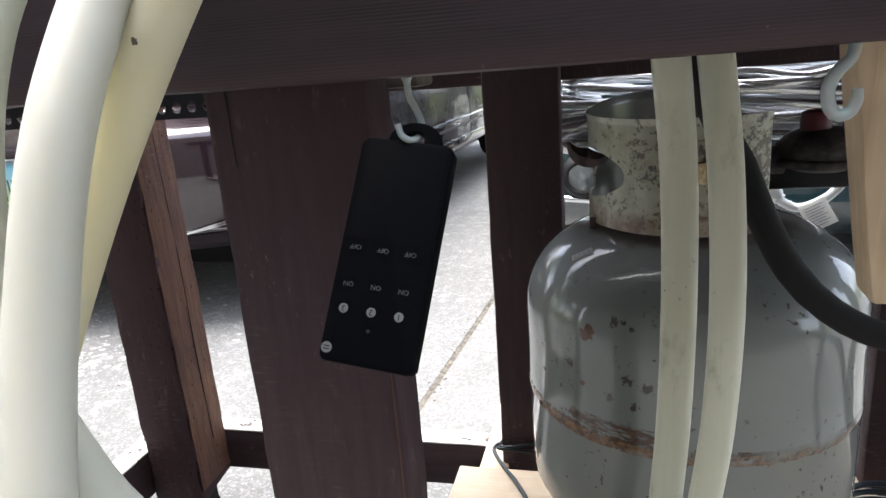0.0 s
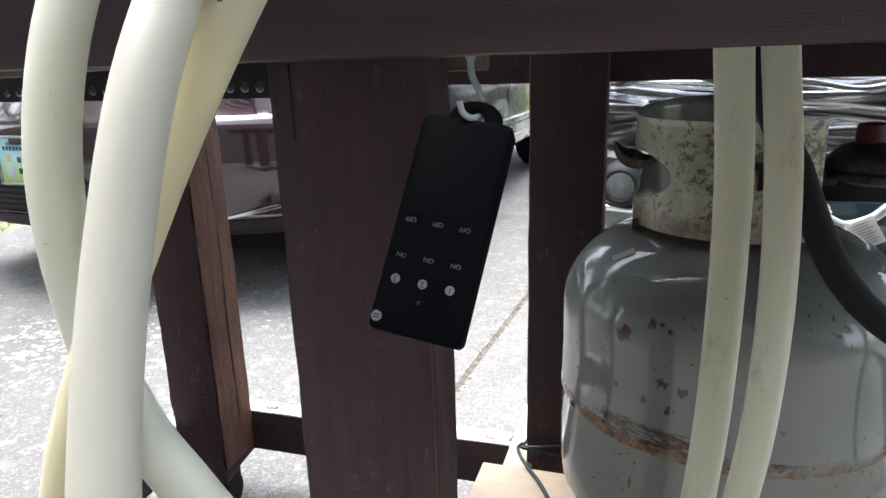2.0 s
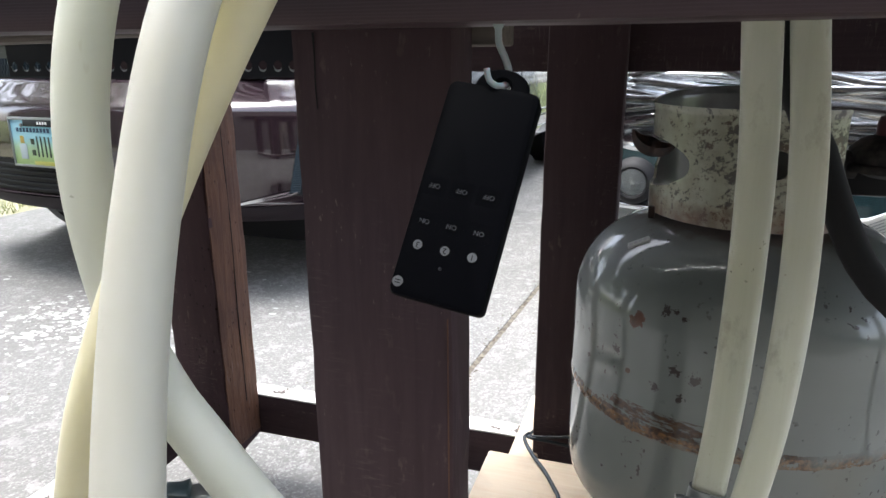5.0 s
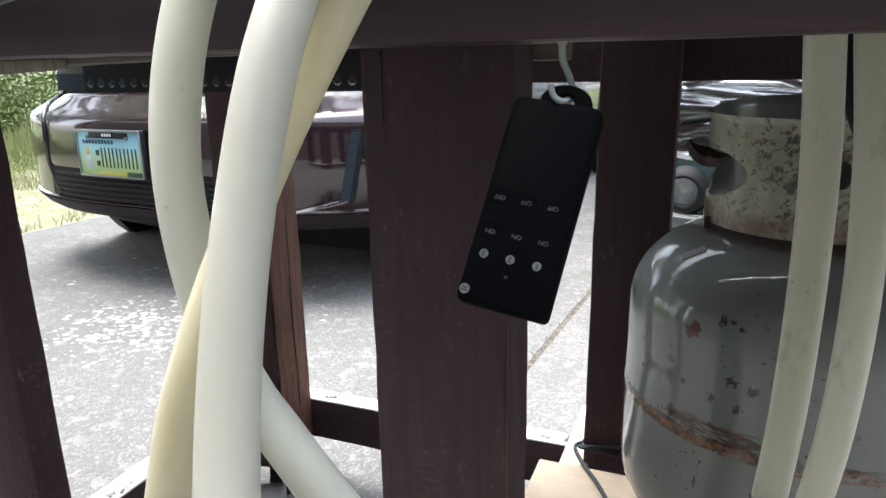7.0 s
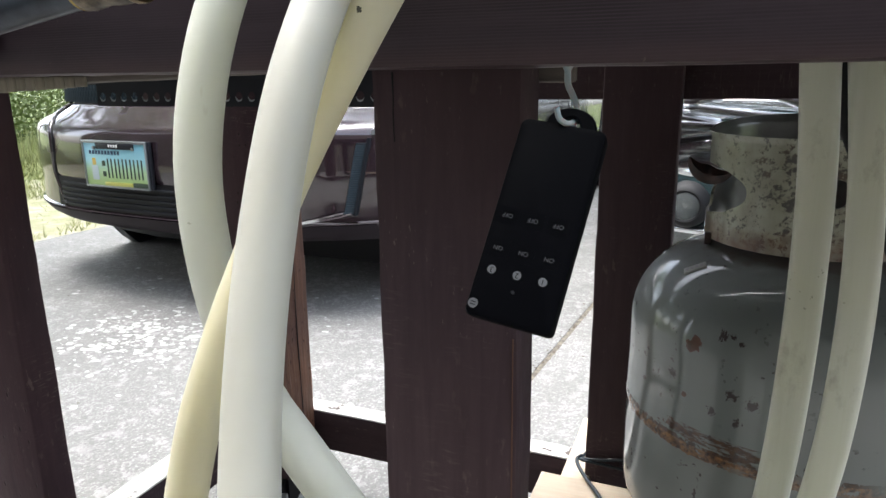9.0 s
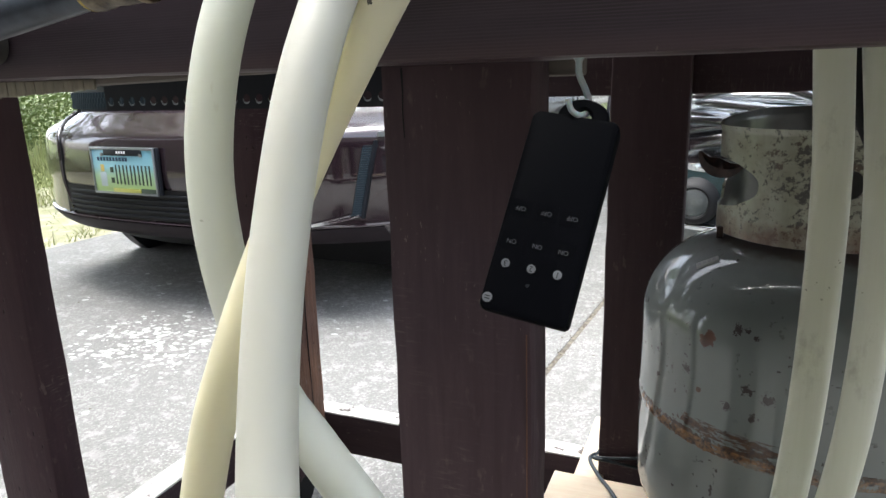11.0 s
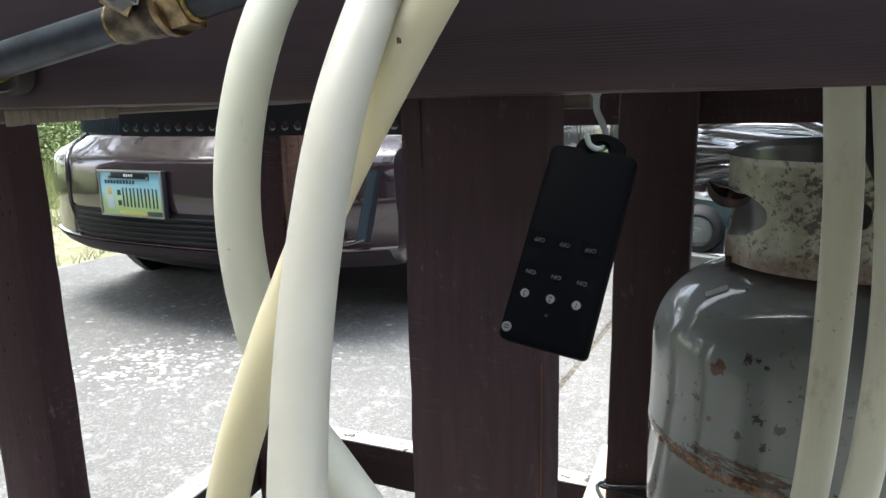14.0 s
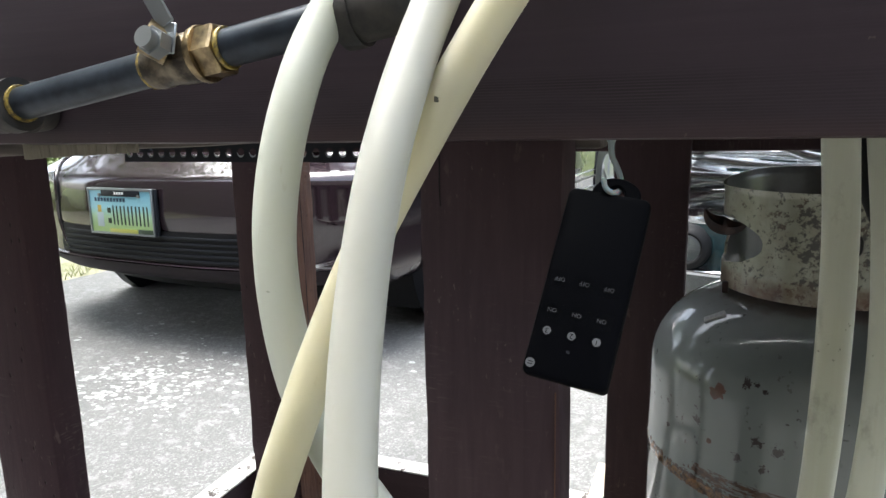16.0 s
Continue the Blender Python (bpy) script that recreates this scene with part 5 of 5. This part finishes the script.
for p, q in zip(rings, rings[1:]):
    for k in range(6):
        bm.faces.new((p[k], q[k], q[(k + 1) % 6], p[(k + 1) % 6]))
bmesh.ops.remove_doubles(bm, verts=bm.verts, dist=1e-6)
bmesh.ops.recalc_face_normals(bm, faces=bm.faces)
rpart("eyelet", bm, REMOTE, "round eyelet tab")
COLS, ROWS_Y = (-0.0133, -0.0012, 0.0108), (0.0, -0.0158, -0.0262)
flip = pose(0, 0, 0, 0, 0, 180)
for c, word in zip(COLS, ("3", "2", "1")):
    bm = bmesh.new()
    box(bm, c - 0.0052, c + 0.0052, ROWS_Y[0] - 0.0042, ROWS_Y[0] + 0.0042, -0.0008, 0.00002)
    k1 = rpart("key", bm, REMOTE)
    bm = bmesh.new()
    box(bm, c - 0.0052, c + 0.0052, ROWS_Y[1] - 0.0042, ROWS_Y[1] + 0.0042, -0.0008, 0.00002)
    k2 = rpart("key", bm, REMOTE)
    text_mesh("OFF", 0.0029, PRINT, k1, pose(c, ROWS_Y[0], 0.00032) @ flip)
    text_mesh("ON", 0.0029, PRINT, k2, pose(c, ROWS_Y[1], 0.00032) @ flip)
    bm = disc(bmesh.new(), pose(c, ROWS_Y[2], 0.0001), 0.0020, 0.0003, 24)
    d = rpart("number_dot", bm, DOT)
    text_mesh(word, 0.0036, KEY, d, pose(c, ROWS_Y[2], 0.0003) @ flip)
d = rpart("number_dot", disc(bmesh.new(), pose(-0.0172, -0.0432, 0.0001), 0.0023, 0.0003, 24), DOT)
bm = bmesh.new()
box(bm, -0.0184, -0.0160, -0.0428, -0.0424, 0.0002, 0.0004)
box(bm, -0.0184, -0.0160, -0.0440, -0.0436, 0.0002, 0.0004)
rpart("print_mark", bm, KEY, "", d)
rpart("indicator", disc(bmesh.new(), pose(-0.001, -0.034, 0.0), 0.0008, 0.0005, 12), TRIM_BLACK)


# ---- parked cars ----
def smooth_step(x):
    x = min(1.0, max(0.0, x))
    return x * x * (3 - 2 * x)


def car(name, label, center_x, front_y, yaw, paint, half, length, levels, k3, sweep=0.0):
    """A boxy car: rings of one plan outline at rising levels. levels: z, front set-back, rear set-back, side inset."""
    t = thing(name, label, "car", (center_x, front_y, 0))
    M = pose(center_x, front_y, 0, 0, 0, yaw)

    def outline(z, fs, rs, si):
        w = half - si
        rise = smooth_step((z - 0.626) / 0.064) if z < 0.6995 else 0.0
        pts = []
        for i in range(33):
            u = -1 + 2 * i / 32
            pts.append((u * w, fs + k3 * abs(u * half) ** 3 + sweep * rise * smooth_step((abs(u * half) - 0.40) / 0.3)))
        y1 = pts[-1][1]
        for i in range(1, 14):
            pts.append((w, y1 + (length - rs - 0.1 - y1) * i / 14))
        for i in range(17):
            u = 1 - 2 * i / 16
            pts.append((u * w, length - rs - 0.1 * abs(u) ** 4))
        for i in range(1, 14):
            pts.append((-w, length - rs - 0.1 + (y1 - (length - rs - 0.1)) * i / 14))
        return pts

    bm = bmesh.new()
    rings = []
    for z, fs, rs, si in levels:
        rings.append([bm.verts.new((x, y, z)) for x, y in outline(z, fs, rs, si)])
    n = len(rings[0])
    for a, b in zip(rings, rings[1:]):
        for i in range(n):
            bm.faces.new((a[i], a[(i + 1) % n], b[(i + 1) % n], b[i]))
    bm.faces.new(rings[0][::-1])
    bm.faces.new(rings[-1])
    bmesh.ops.transform(bm, matrix=M, verts=bm.verts)
    part("body", bm, paint, t)
    for sx in (-1, 1):
        for wy in (0.86, length - 0.75):
            bm = bmesh.new()
            ro = 0.315
            bmesh.ops.create_cone(bm, cap_ends=True, segments=40, radius1=ro, radius2=ro, depth=0.2)
            bmesh.ops.bevel(bm, geom=[e for e in bm.edges if abs(e.verts[0].co.z - e.verts[1].co.z) < 1e-5], offset=0.035, segments=3, affect="EDGES")
            bmesh.ops.transform(bm, matrix=M @ pose(sx * (half - 0.095), wy, ro - 0.002, 0, 90, 0), verts=bm.verts)
            wheel = part("wheel", bm, RUBBER, t, "black tyre")
            bm = disc(bmesh.new(), M @ pose(sx * (half - 0.0), wy, ro, 0, 90, 0), 0.205, 0.03, 32)
            for k in range(5):
                a = k * 1.2566
                box(bm, -0.02, 0.02, 0.03, 0.2, -0.015, 0.015, 0.004, 1, M @ pose(sx * (half + 0.012), wy, ro, 0, 90, 0) @ pose(0, 0, 0, 0, 0, math.degrees(a)))
            rim = part("rim", bm, ALU, None)
            rim.parent = wheel
            bm = disc(bmesh.new(), M @ pose(sx * (half - 0.02), wy, ro, 0, 90, 0), 0.37, 0.055, 40)
            part("wheel_arch", bm, TRIM_BLACK, t)
    return t, M


def front_y_at(u, k3):
    return k3 * abs(u) ** 3


K3 = 0.416
plum, PM = car("parked_car", "dark plum parked hatchback with a dusty bumper", -1.855, 1.683, -4.5, PLUM, 0.85, 4.2,
               [(0.21, 0.42, 0.1, 0.10), (0.255, 0.09, 0.03, 0.03), (0.264, 0.058, 0.02, 0.012), (0.285, 0.030, 0.0, 0.002), (0.305, 0.012, 0.0, 0.0), (0.321, -0.001, 0.0, 0.0), (0.328, -0.004, 0.0, 0.0), (0.333, 0.006, 0.0, 0.0),
                (0.44, 0.008, 0.0, 0.0), (0.452, 0.002, 0.0, 0.0), (0.50, 0.0, 0.0, 0.0), (0.55, 0.002, 0.0, 0.004), (0.590, 0.004, 0.0, 0.006), (0.602, 0.006, 0.0, 0.007), (0.618, 0.013, 0.0, 0.009), (0.626, 0.020, 0.0, 0.010),
                (0.632, 0.028, 0.0, 0.011), (0.640, 0.038, 0.0, 0.011), (0.652, 0.054, 0.0, 0.013), (0.668, 0.075, 0.0, 0.015), (0.680, 0.091, 0.0, 0.017), (0.688, 0.101, 0.0, 0.018), (0.696, 0.110, 0.0, 0.019), (0.699, 0.120, 0.0, 0.02), (0.700, 0.165, 0.0, 0.02),
                (0.90, 0.17, 0.0, 0.05), (0.96, 0.23, 0.0, 0.07), (1.02, 0.9, 0.0, 0.09), (1.06, 1.0, 0.02, 0.10), (1.50, 1.45, 0.1, 0.18), (1.58, 1.62, 0.2, 0.24), (1.61, 1.9, 0.4, 0.38)], K3, 0.055)


def car_panel(u0, u1, z0, z1, out, thick, n=24, k3=K3, m=None, setback=0.0):
    """A panel that follows the bumper's plan curve."""
    bm = bmesh.new()
    cols = []
    for i in range(n + 1):
        u = u0 + (u1 - u0) * i / n
        y = front_y_at(u, k3) + setback
        cols.append([bm.verts.new((u, y - out, z0)), bm.verts.new((u, y - out, z1)), bm.verts.new((u, y - out + thick, z1)), bm.verts.new((u, y - out + thick, z0))])
    for a, b in zip(cols, cols[1:]):
        for k in range(4):
            bm.faces.new((a[k], b[k], b[(k + 1) % 4], a[(k + 1) % 4]))
    bm.faces.new(cols[0][::-1])
    bm.faces.new(cols[-1])
    bmesh.ops.recalc_face_normals(bm, faces=bm.faces)
    bmesh.ops.transform(bm, matrix=PM if m is None else m, verts=bm.verts)
    return bm


def band(u0, u1, rows, proud):
    """A strip along the bumper whose rows are (height, set-back)."""
    bm = bmesh.new()
    cols = []
    for i in range(41):
        u = u0 + (u1 - u0) * i / 40
        y = front_y_at(u, K3)
        cols.append([bm.verts.new((u, y + d - proud, z)) for z, d in rows] + [bm.verts.new((u, y + d + 0.02, z)) for z, d in rows[::-1]])
    n = len(cols[0])
    for a, b in zip(cols, cols[1:]):
        for k in range(n):
            bm.faces.new((a[k], b[k], b[(k + 1) % n], a[(k + 1) % n]))
    bm.faces.new(cols[0][::-1])
    bm.faces.new(cols[-1])
    bmesh.ops.recalc_face_normals(bm, faces=bm.faces)
    bmesh.ops.transform(bm, matrix=PM, verts=bm.verts)
    return bm


intake = part("lower_intake", car_panel(-0.455, 0.42, 0.334, 0.440, -0.004, 0.01), GRILLE, plum, "black slatted lower intake")
for i in range(5):
    bm = car_panel(-0.43 + 0.008 * i, 0.42, 0.346 + i * 0.019, 0.3515 + i * 0.019, 0.002, 0.012, 24, K3, Matrix.Identity(4))
    for v in bm.verts:
        v.co.z -= 0.004 if v.co.y - front_y_at(v.co.x, K3) < 0.0 else 0.0
    bmesh.ops.transform(bm, matrix=PM, verts=bm.verts)
    part("slat", bm, TRIM_BLACK, intake)
# Added black panel: stands in for the shade under the car, hides the tyres.
part("shade_panel", car_panel(-0.8, 0.8, 0.10, 0.262, -0.50, 0.02, 24, 0.1), GRILLE, plum, "black panel added under the bumper for the dark beneath the car")
# Lighter strip drawn in place of the highlight along the lip's upper edge.
bm = car_panel(-0.50, 0.55, 0.3262, 0.3285, 0.0065, 0.006)
# Matt dark strip added over the glossy lip, which would mirror the bright ground.
part("valance", band(-0.80, 0.83, ((0.262, 0.064), (0.285, 0.030), (0.305, 0.012), (0.320, -0.001)), 0.004), PLUM_MATT, plum, "dull plum lower valance")
part("lip_highlight", bm, PLUM_LIGHT, plum, "thin lighter strip for the highlight on the lower lip's edge")
gr = part("upper_grille", car_panel(-0.62, 0.62, 0.70, 0.90, -0.155, 0.012), TRIM_BLACK, plum, "black mesh upper grille")
for i in range(9):
    part("slat", car_panel(-0.62, 0.62, 0.705 + i * 0.021, 0.713 + i * 0.021, -0.145, 0.012), TRIM_BLACK, gr)
for i in range(30):
    u = -0.62 + i * 0.021
    bm = bmesh.new()
    for j in range(3):
        uu = u + (0.0105 if j % 2 else 0)
        box(bm, uu - 0.002, uu + 0.002, front_y_at(uu, K3) + 0.138, front_y_at(uu, K3) + 0.15, 0.703 + j * 0.021, 0.724 + j * 0.021)
    bmesh.ops.transform(bm, matrix=PM, verts=bm.verts)
    part("mesh_bar", bm, VENT_RIB, gr)


def slanted(u0, u1, z0, z1, out, thick, n):
    """A panel on the bumper that leans inward towards its foot."""
    bm = car_panel(u0, u1, z0, z1, out, thick, n, K3, Matrix.Identity(4))
    for v in bm.verts:
        x = v.co.x + 0.17 * (v.co.z - 0.6)
        v.co.y += front_y_at(x, K3) - front_y_at(v.co.x, K3)
        v.co.x = x
    bmesh.ops.transform(bm, matrix=PM, verts=bm.verts)
    return bm


def ridge(du, rad):
    """A rounded ridge that runs down the bumper's corner."""
    line = [(0.697, -0.560, 0.145), (0.688, -0.590, 0.136), (0.676, -0.600, 0.122), (0.662, -0.575, 0.088), (0.645, -0.520, 0.052), (0.630, -0.480, 0.025), (0.596, -0.454, 0.005), (0.53, -0.449, 0.0), (0.452, -0.456, 0.002), (0.394, -0.436, 0.006), (0.336, -0.399, 0.004)]
    pts = [PM @ Vector((u + du, front_y_at(u + du, K3) + d + 0.002, z)) for z, u, d in line]
    return tube(curve_points(pts, 0.015), lambda q: rad * (0.75 + 0.5 * math.sin(math.pi * q)), 12)


part("corner_ridge", ridge(0.0, 0.0085), PLUM, plum, "raised plum ridge at the bumper's corner")
part("corner_groove", ridge(0.013, 0.0045), GRILLE, plum, "dark groove beside the ridge")
vent = part("side_vent", slanted(0.790, 0.822, 0.357, 0.582, 0.003, 0.03, 6), VENT_DARK, plum, "ribbed blue-grey corner vent")
for i in range(30):
    part("rib", slanted(0.7905, 0.8135, 0.362 + i * 0.0072, 0.3662 + i * 0.0072, 0.007, 0.01, 4), VENT_RIB, vent)
part("vent_edge", slanted(0.8165, 0.8235, 0.352, 0.597, 0.009, 0.01, 2), TRIM_BLACK, vent, "black outer edge")
part("corner_lamp", slanted(0.818, 0.836, 0.606, 0.622, -0.004, 0.03, 4), LEVER, plum, "small clear corner lamp")
for u1, z0, z1 in ((0.747, 0.300, 0.360), (0.770, 0.3065, 0.3535)):
    bm = car_panel(0.50, u1, 0.0, 0.0055, 0.010, 0.012, 12, K3, Matrix.Identity(4))
    for v in bm.verts:
        q = (v.co.x - 0.50) / (u1 - 0.50)
        v.co.z += z0 + (z1 - z0) * q + 0.006 * max(0.0, q - 0.9) * 10 * (1 if u1 > 0.76 else 0)
    bmesh.ops.transform(bm, matrix=PM, verts=bm.verts)
    part("bright_strip", bm, CHROME, plum, "thin chrome strip")
for sx in (-1, 1):
    bm = car_panel(sx * 0.66, sx * 0.82, 0.74, 0.9, -0.15, 0.03, 8)
    part("headlight", bm, LENS, plum)
for sx in (-1, 1):
    for y0, y1 in ((1.45, 2.35), (2.42, 3.2), (3.27, 3.85)):
        bm = bmesh.new()
        vs = [bm.verts.new(v) for v in ((sx * 0.795, y0, 1.09), (sx * 0.795, y1, 1.09), (sx * 0.725, y1 - 0.02, 1.46), (sx * 0.725, y0 + 0.12, 1.46))]
        bm.faces.new(vs)
        bmesh.ops.solidify(bm, geom=bm.faces[:], thickness=0.008)
        bmesh.ops.transform(bm, matrix=PM, verts=bm.verts)
        part("side_window", bm, GLASS, plum)
for y in (1.40, 2.38, 3.24):
    bm = bmesh.new()
    box(bm, 0.8485, 0.8515, y - 0.004, y + 0.004, 0.30, 1.0)
    bmesh.ops.transform(bm, matrix=PM, verts=bm.verts)
    part("door_gap", bm, TRIM_BLACK, plum)
bm = bmesh.new()
box(bm, 0.84, 0.862, 1.25, 3.1, 0.27, 0.33, 0.008)
bmesh.ops.transform(bm, matrix=PM, verts=bm.verts)
part("side_skirt", bm, PLUM, plum)
for y in (2.2, 3.1):
    bm = bmesh.new()
    box(bm, 0.85, 0.885, y - 0.1, y + 0.1, 0.86, 0.885, 0.008)
    bmesh.ops.transform(bm, matrix=PM, verts=bm.verts)
    part("door_handle", bm, PLUM, plum)
for z in (0.385, 0.425):
    bm = bmesh.new()
    box(bm, 0.848, 0.8565, 1.30, 3.15, z, z + 0.012, 0.003)
    bmesh.ops.transform(bm, matrix=PM, verts=bm.verts)
    part("sill_strip", bm, CHROME if z > 0.4 else PLUM_LIGHT, plum, "thin sill strip along the doors")

for owner, M, sz in ((plum, PM, ((0.70, 1.04, 1.07), (0.64, 1.40, 1.47))),):
    bm = bmesh.new()
    (w0, y0, z0), (w1, y1, z1) = sz
    vs = [bm.verts.new(v) for v in ((-w0, y0, z0), (w0, y0, z0), (w1, y1, z1), (-w1, y1, z1))]
    bm.faces.new(vs)
    bmesh.ops.solidify(bm, geom=bm.faces[:], thickness=-0.012)
    bmesh.ops.transform(bm, matrix=M, verts=bm.verts)
    part("windscreen", bm, GLASS, owner)

# number plate in a frame, its signs as plain bars
SIGN = Mat("dark_green_sign_paint", (0.03, 0.05, 0.03), 0.5).m
NP = PM @ pose(-0.042, -0.019, 0.504, 90, 0, 0)


def plate_box(x0, x1, y0, y1, z0, z1, mat, name, parent, label="", bev=0.002):
    bm = bmesh.new()
    box(bm, x0, x1, y0, y1, z0, z1, bev, 2)
    bmesh.ops.transform(bm, matrix=NP, verts=bm.verts)
    return part(name, bm, mat, parent, label)


plate = plate_box(-0.152, 0.152, -0.076, 0.076, -0.002, 0.0, PLATE, "number_plate", plum, "blue and green number plate", 0.0008)
plate_box(-0.06, 0.075, -0.074, -0.060, 0.0, 0.003, PLATE_YELLOW, "frame_band", plate, "yellow band", 0.001)
plate_box(0.078, 0.148, -0.075, -0.058, 0.0, 0.003, SIGN, "frame_tab", plate, "dark corner tab", 0.001)
for x0, x1, y0, y1 in ((-0.156, 0.156, 0.071, 0.080), (-0.156, 0.156, -0.080, -0.073), (-0.156, -0.150, -0.078, 0.078), (0.150, 0.156, -0.078, 0.078)):
    plate_box(x0, x1, y0, y1, -0.004, 0.005, LEVER, "plate_frame", plate, "", 0.002)
plate_box(-0.156, 0.160, -0.080, 0.080, -0.02, -0.004, TRIM_BLACK, "plate_back", plate, "", 0.004)
plate_box(-0.085, 0.10, 0.052, 0.074, 0.0, 0.0062, TRIM_BLACK, "frame_badge", plate, "black badge on the frame", 0.003)
for k in range(4):
    plate_box(-0.018 + k * 0.012, -0.010 + k * 0.012, 0.059, 0.068, 0.006, 0.0067, WHITE_PLASTIC, "badge_mark", plate, "", 0.0)
for x in (-0.095, 0.095):
    part("screw", disc(bmesh.new(), NP @ pose(x, 0.055, 0.004), 0.006, 0.005, 16), STEEL, plate)
for k in range(5):
    plate_box(-0.040 + k * 0.0365, -0.0335 + k * 0.0365, -0.046, 0.020, 0.0006, 0.0016, SIGN, "sign_bar", plate, "", 0.0004)
    plate_box(-0.0225 + k * 0.0365, -0.0160 + k * 0.0365, -0.046, 0.020, 0.0006, 0.0016, SIGN, "sign_bar", plate, "", 0.0004)
plate_box(-0.066, -0.050, -0.006, 0.012, 0.0006, 0.0016, SIGN, "sign_bar", plate, "", 0.0003)
plate_box(-0.066, -0.050, -0.042, -0.024, 0.0006, 0.0016, SIGN, "sign_bar", plate, "", 0.0003)
for k in range(10):
    plate_box(-0.125 + k * 0.0155, -0.1145 + k * 0.0155, 0.033, 0.046, 0.0006, 0.0014, NAVY, "name_bar", plate, "", 0.0003)
plate_box(-0.120, -0.088, -0.055, -0.006, 0.0006, 0.0014, Mat("plate_emblem_body", (0.42, 0.5, 0.52), 0.5).m, "emblem", plate, "", 0.0004)
plate_box(-0.114, -0.096, -0.004, 0.020, 0.0006, 0.0014, Mat("plate_emblem_top", (0.6, 0.45, 0.12), 0.5).m, "emblem", plate, "", 0.0004)

teal, TM = car("parked_car", "dark teal parked car behind the counter", 0.62, 1.78, 0.0, TEAL, 0.86, 4.3,
               [(0.20, 0.2, 0.1, 0.1), (0.28, 0.06, 0.03, 0.03), (0.33, 0.0, 0.0, 0.0), (0.37, -0.02, 0.0, 0.0), (0.40, -0.01, 0.0, 0.0), (0.54, 0.0, 0.0, 0.0), (0.58, 0.03, 0.0, 0.0), (0.62, 0.09, 0.0, 0.0), (0.84, 0.12, 0.0, 0.0),
                (0.90, 0.2, 0.0, 0.03), (1.0, 1.0, 0.0, 0.06), (1.38, 1.75, 0.6, 0.18), (1.42, 2.0, 0.9, 0.3)], 0.25)
LX, LZ = -0.699, 0.440
ly = front_y_at(LX, 0.25)
LM = TM @ pose(LX, ly - 0.032, LZ, 90, 0, -8)
bm = lathe([(0.0, -0.024), (0.037, -0.022), (0.0375, 0.018), (0.042, 0.021), (0.048, 0.018), (0.06, 0.0), (0.064, -0.045)], 40)
bmesh.ops.transform(bm, matrix=LM, verts=bm.verts)
lamp = part("fog_lamp", bm, GRILLE, teal, "round fog lamp in a dark recess")
bm = lathe([(0.0, -0.03), (0.008, -0.029), (0.015, -0.027), (0.022, -0.02), (0.03, -0.01), (0.036, 0.006)], 16)
for v in bm.verts:
    v.co.z += 0.0035 * noise.noise(v.co * 160)
bmesh.ops.transform(bm, matrix=LM @ pose(0, 0, 0.009), verts=bm.verts)
part("reflector", bm, REFLECTOR, lamp, "", False)
bm = lathe([(0.0, 0.016), (0.02, 0.0135), (0.037, 0.005)], 40)
bmesh.ops.transform(bm, matrix=LM @ pose(0, 0, 0.014), verts=bm.verts)
part("bulb_cap", disc(bmesh.new(), LM @ pose(0, 0, -0.004), 0.008, 0.012, 20), REFLECTOR, lamp)
part("lens", bm, LAMP_GLASS, lamp, "clear lens").visible_shadow = False
roll = [TM @ Vector((u, front_y_at(u, 0.25) - 0.018, 0.372)) for u in (-0.82, -0.75, -0.69, -0.62, -0.54, -0.46, -0.38, -0.3)]
part("bright_strip", tube(curve_points(roll, 0.02), 0.0095, 16), CHROME, teal, "rounded chrome bumper strip")
part("lower_grille", car_panel(-0.60, 0.45, 0.395, 0.548, 0.004, 0.02, 16, 0.25, TM), TRIM_BLACK, teal, "black lower grille")
for z in (0.418, 0.452, 0.486):
    part("grille_bar", car_panel(-0.58, 0.45, z, z + 0.004, 0.008, 0.008, 16, 0.25, TM), CHROME, teal)
part("grille", car_panel(-0.45, 0.45, 0.55, 0.80, -0.02, 0.02, 12, 0.25, TM), TRIM_BLACK, teal)
for z in (0.56, 0.60, 0.64, 0.68, 0.72):
    part("grille_bar", car_panel(-0.45, 0.45, z, z + 0.008, -0.005, 0.012, 12, 0.25, TM), CHROME, teal)

# crumpled carton below the side rail
carton = thing("drink_carton", "crumpled silver and red drink carton on the ground", "carton", (-0.71, 0.79, 0.012))


def crushed(x0, x1, y0, y1, z0, z1, amount):
    bm = box(bmesh.new(), x0, x1, y0, y1, z0, z1, 0.004, 2)
    bmesh.ops.subdivide_edges(bm, edges=bm.edges[:], cuts=2, use_grid_fill=True)
    for v in bm.verts:
        if v.co.z > 0.016:
            v.co += noise.noise_vector(v.co * 34) * amount
    bmesh.ops.transform(bm, matrix=pose(-0.71, 0.79, 0.0, 0, 0, 28), verts=bm.verts)
    return bm


CARD = Mat("dark_teal_card", (0.03, 0.055, 0.06), 0.4).m
part("pack", crushed(-0.06, 0.055, -0.03, 0.03, 0.0125, 0.062, 0.007), STEEL, carton)
part("flap", crushed(-0.055, -0.01, -0.025, 0.022, 0.060, 0.078, 0.006), CARD, carton, "dark teal printed flap")
part("band", crushed(0.0, 0.035, -0.0335, 0.0, 0.014, 0.045, 0.004), RED, carton, "red printed band")
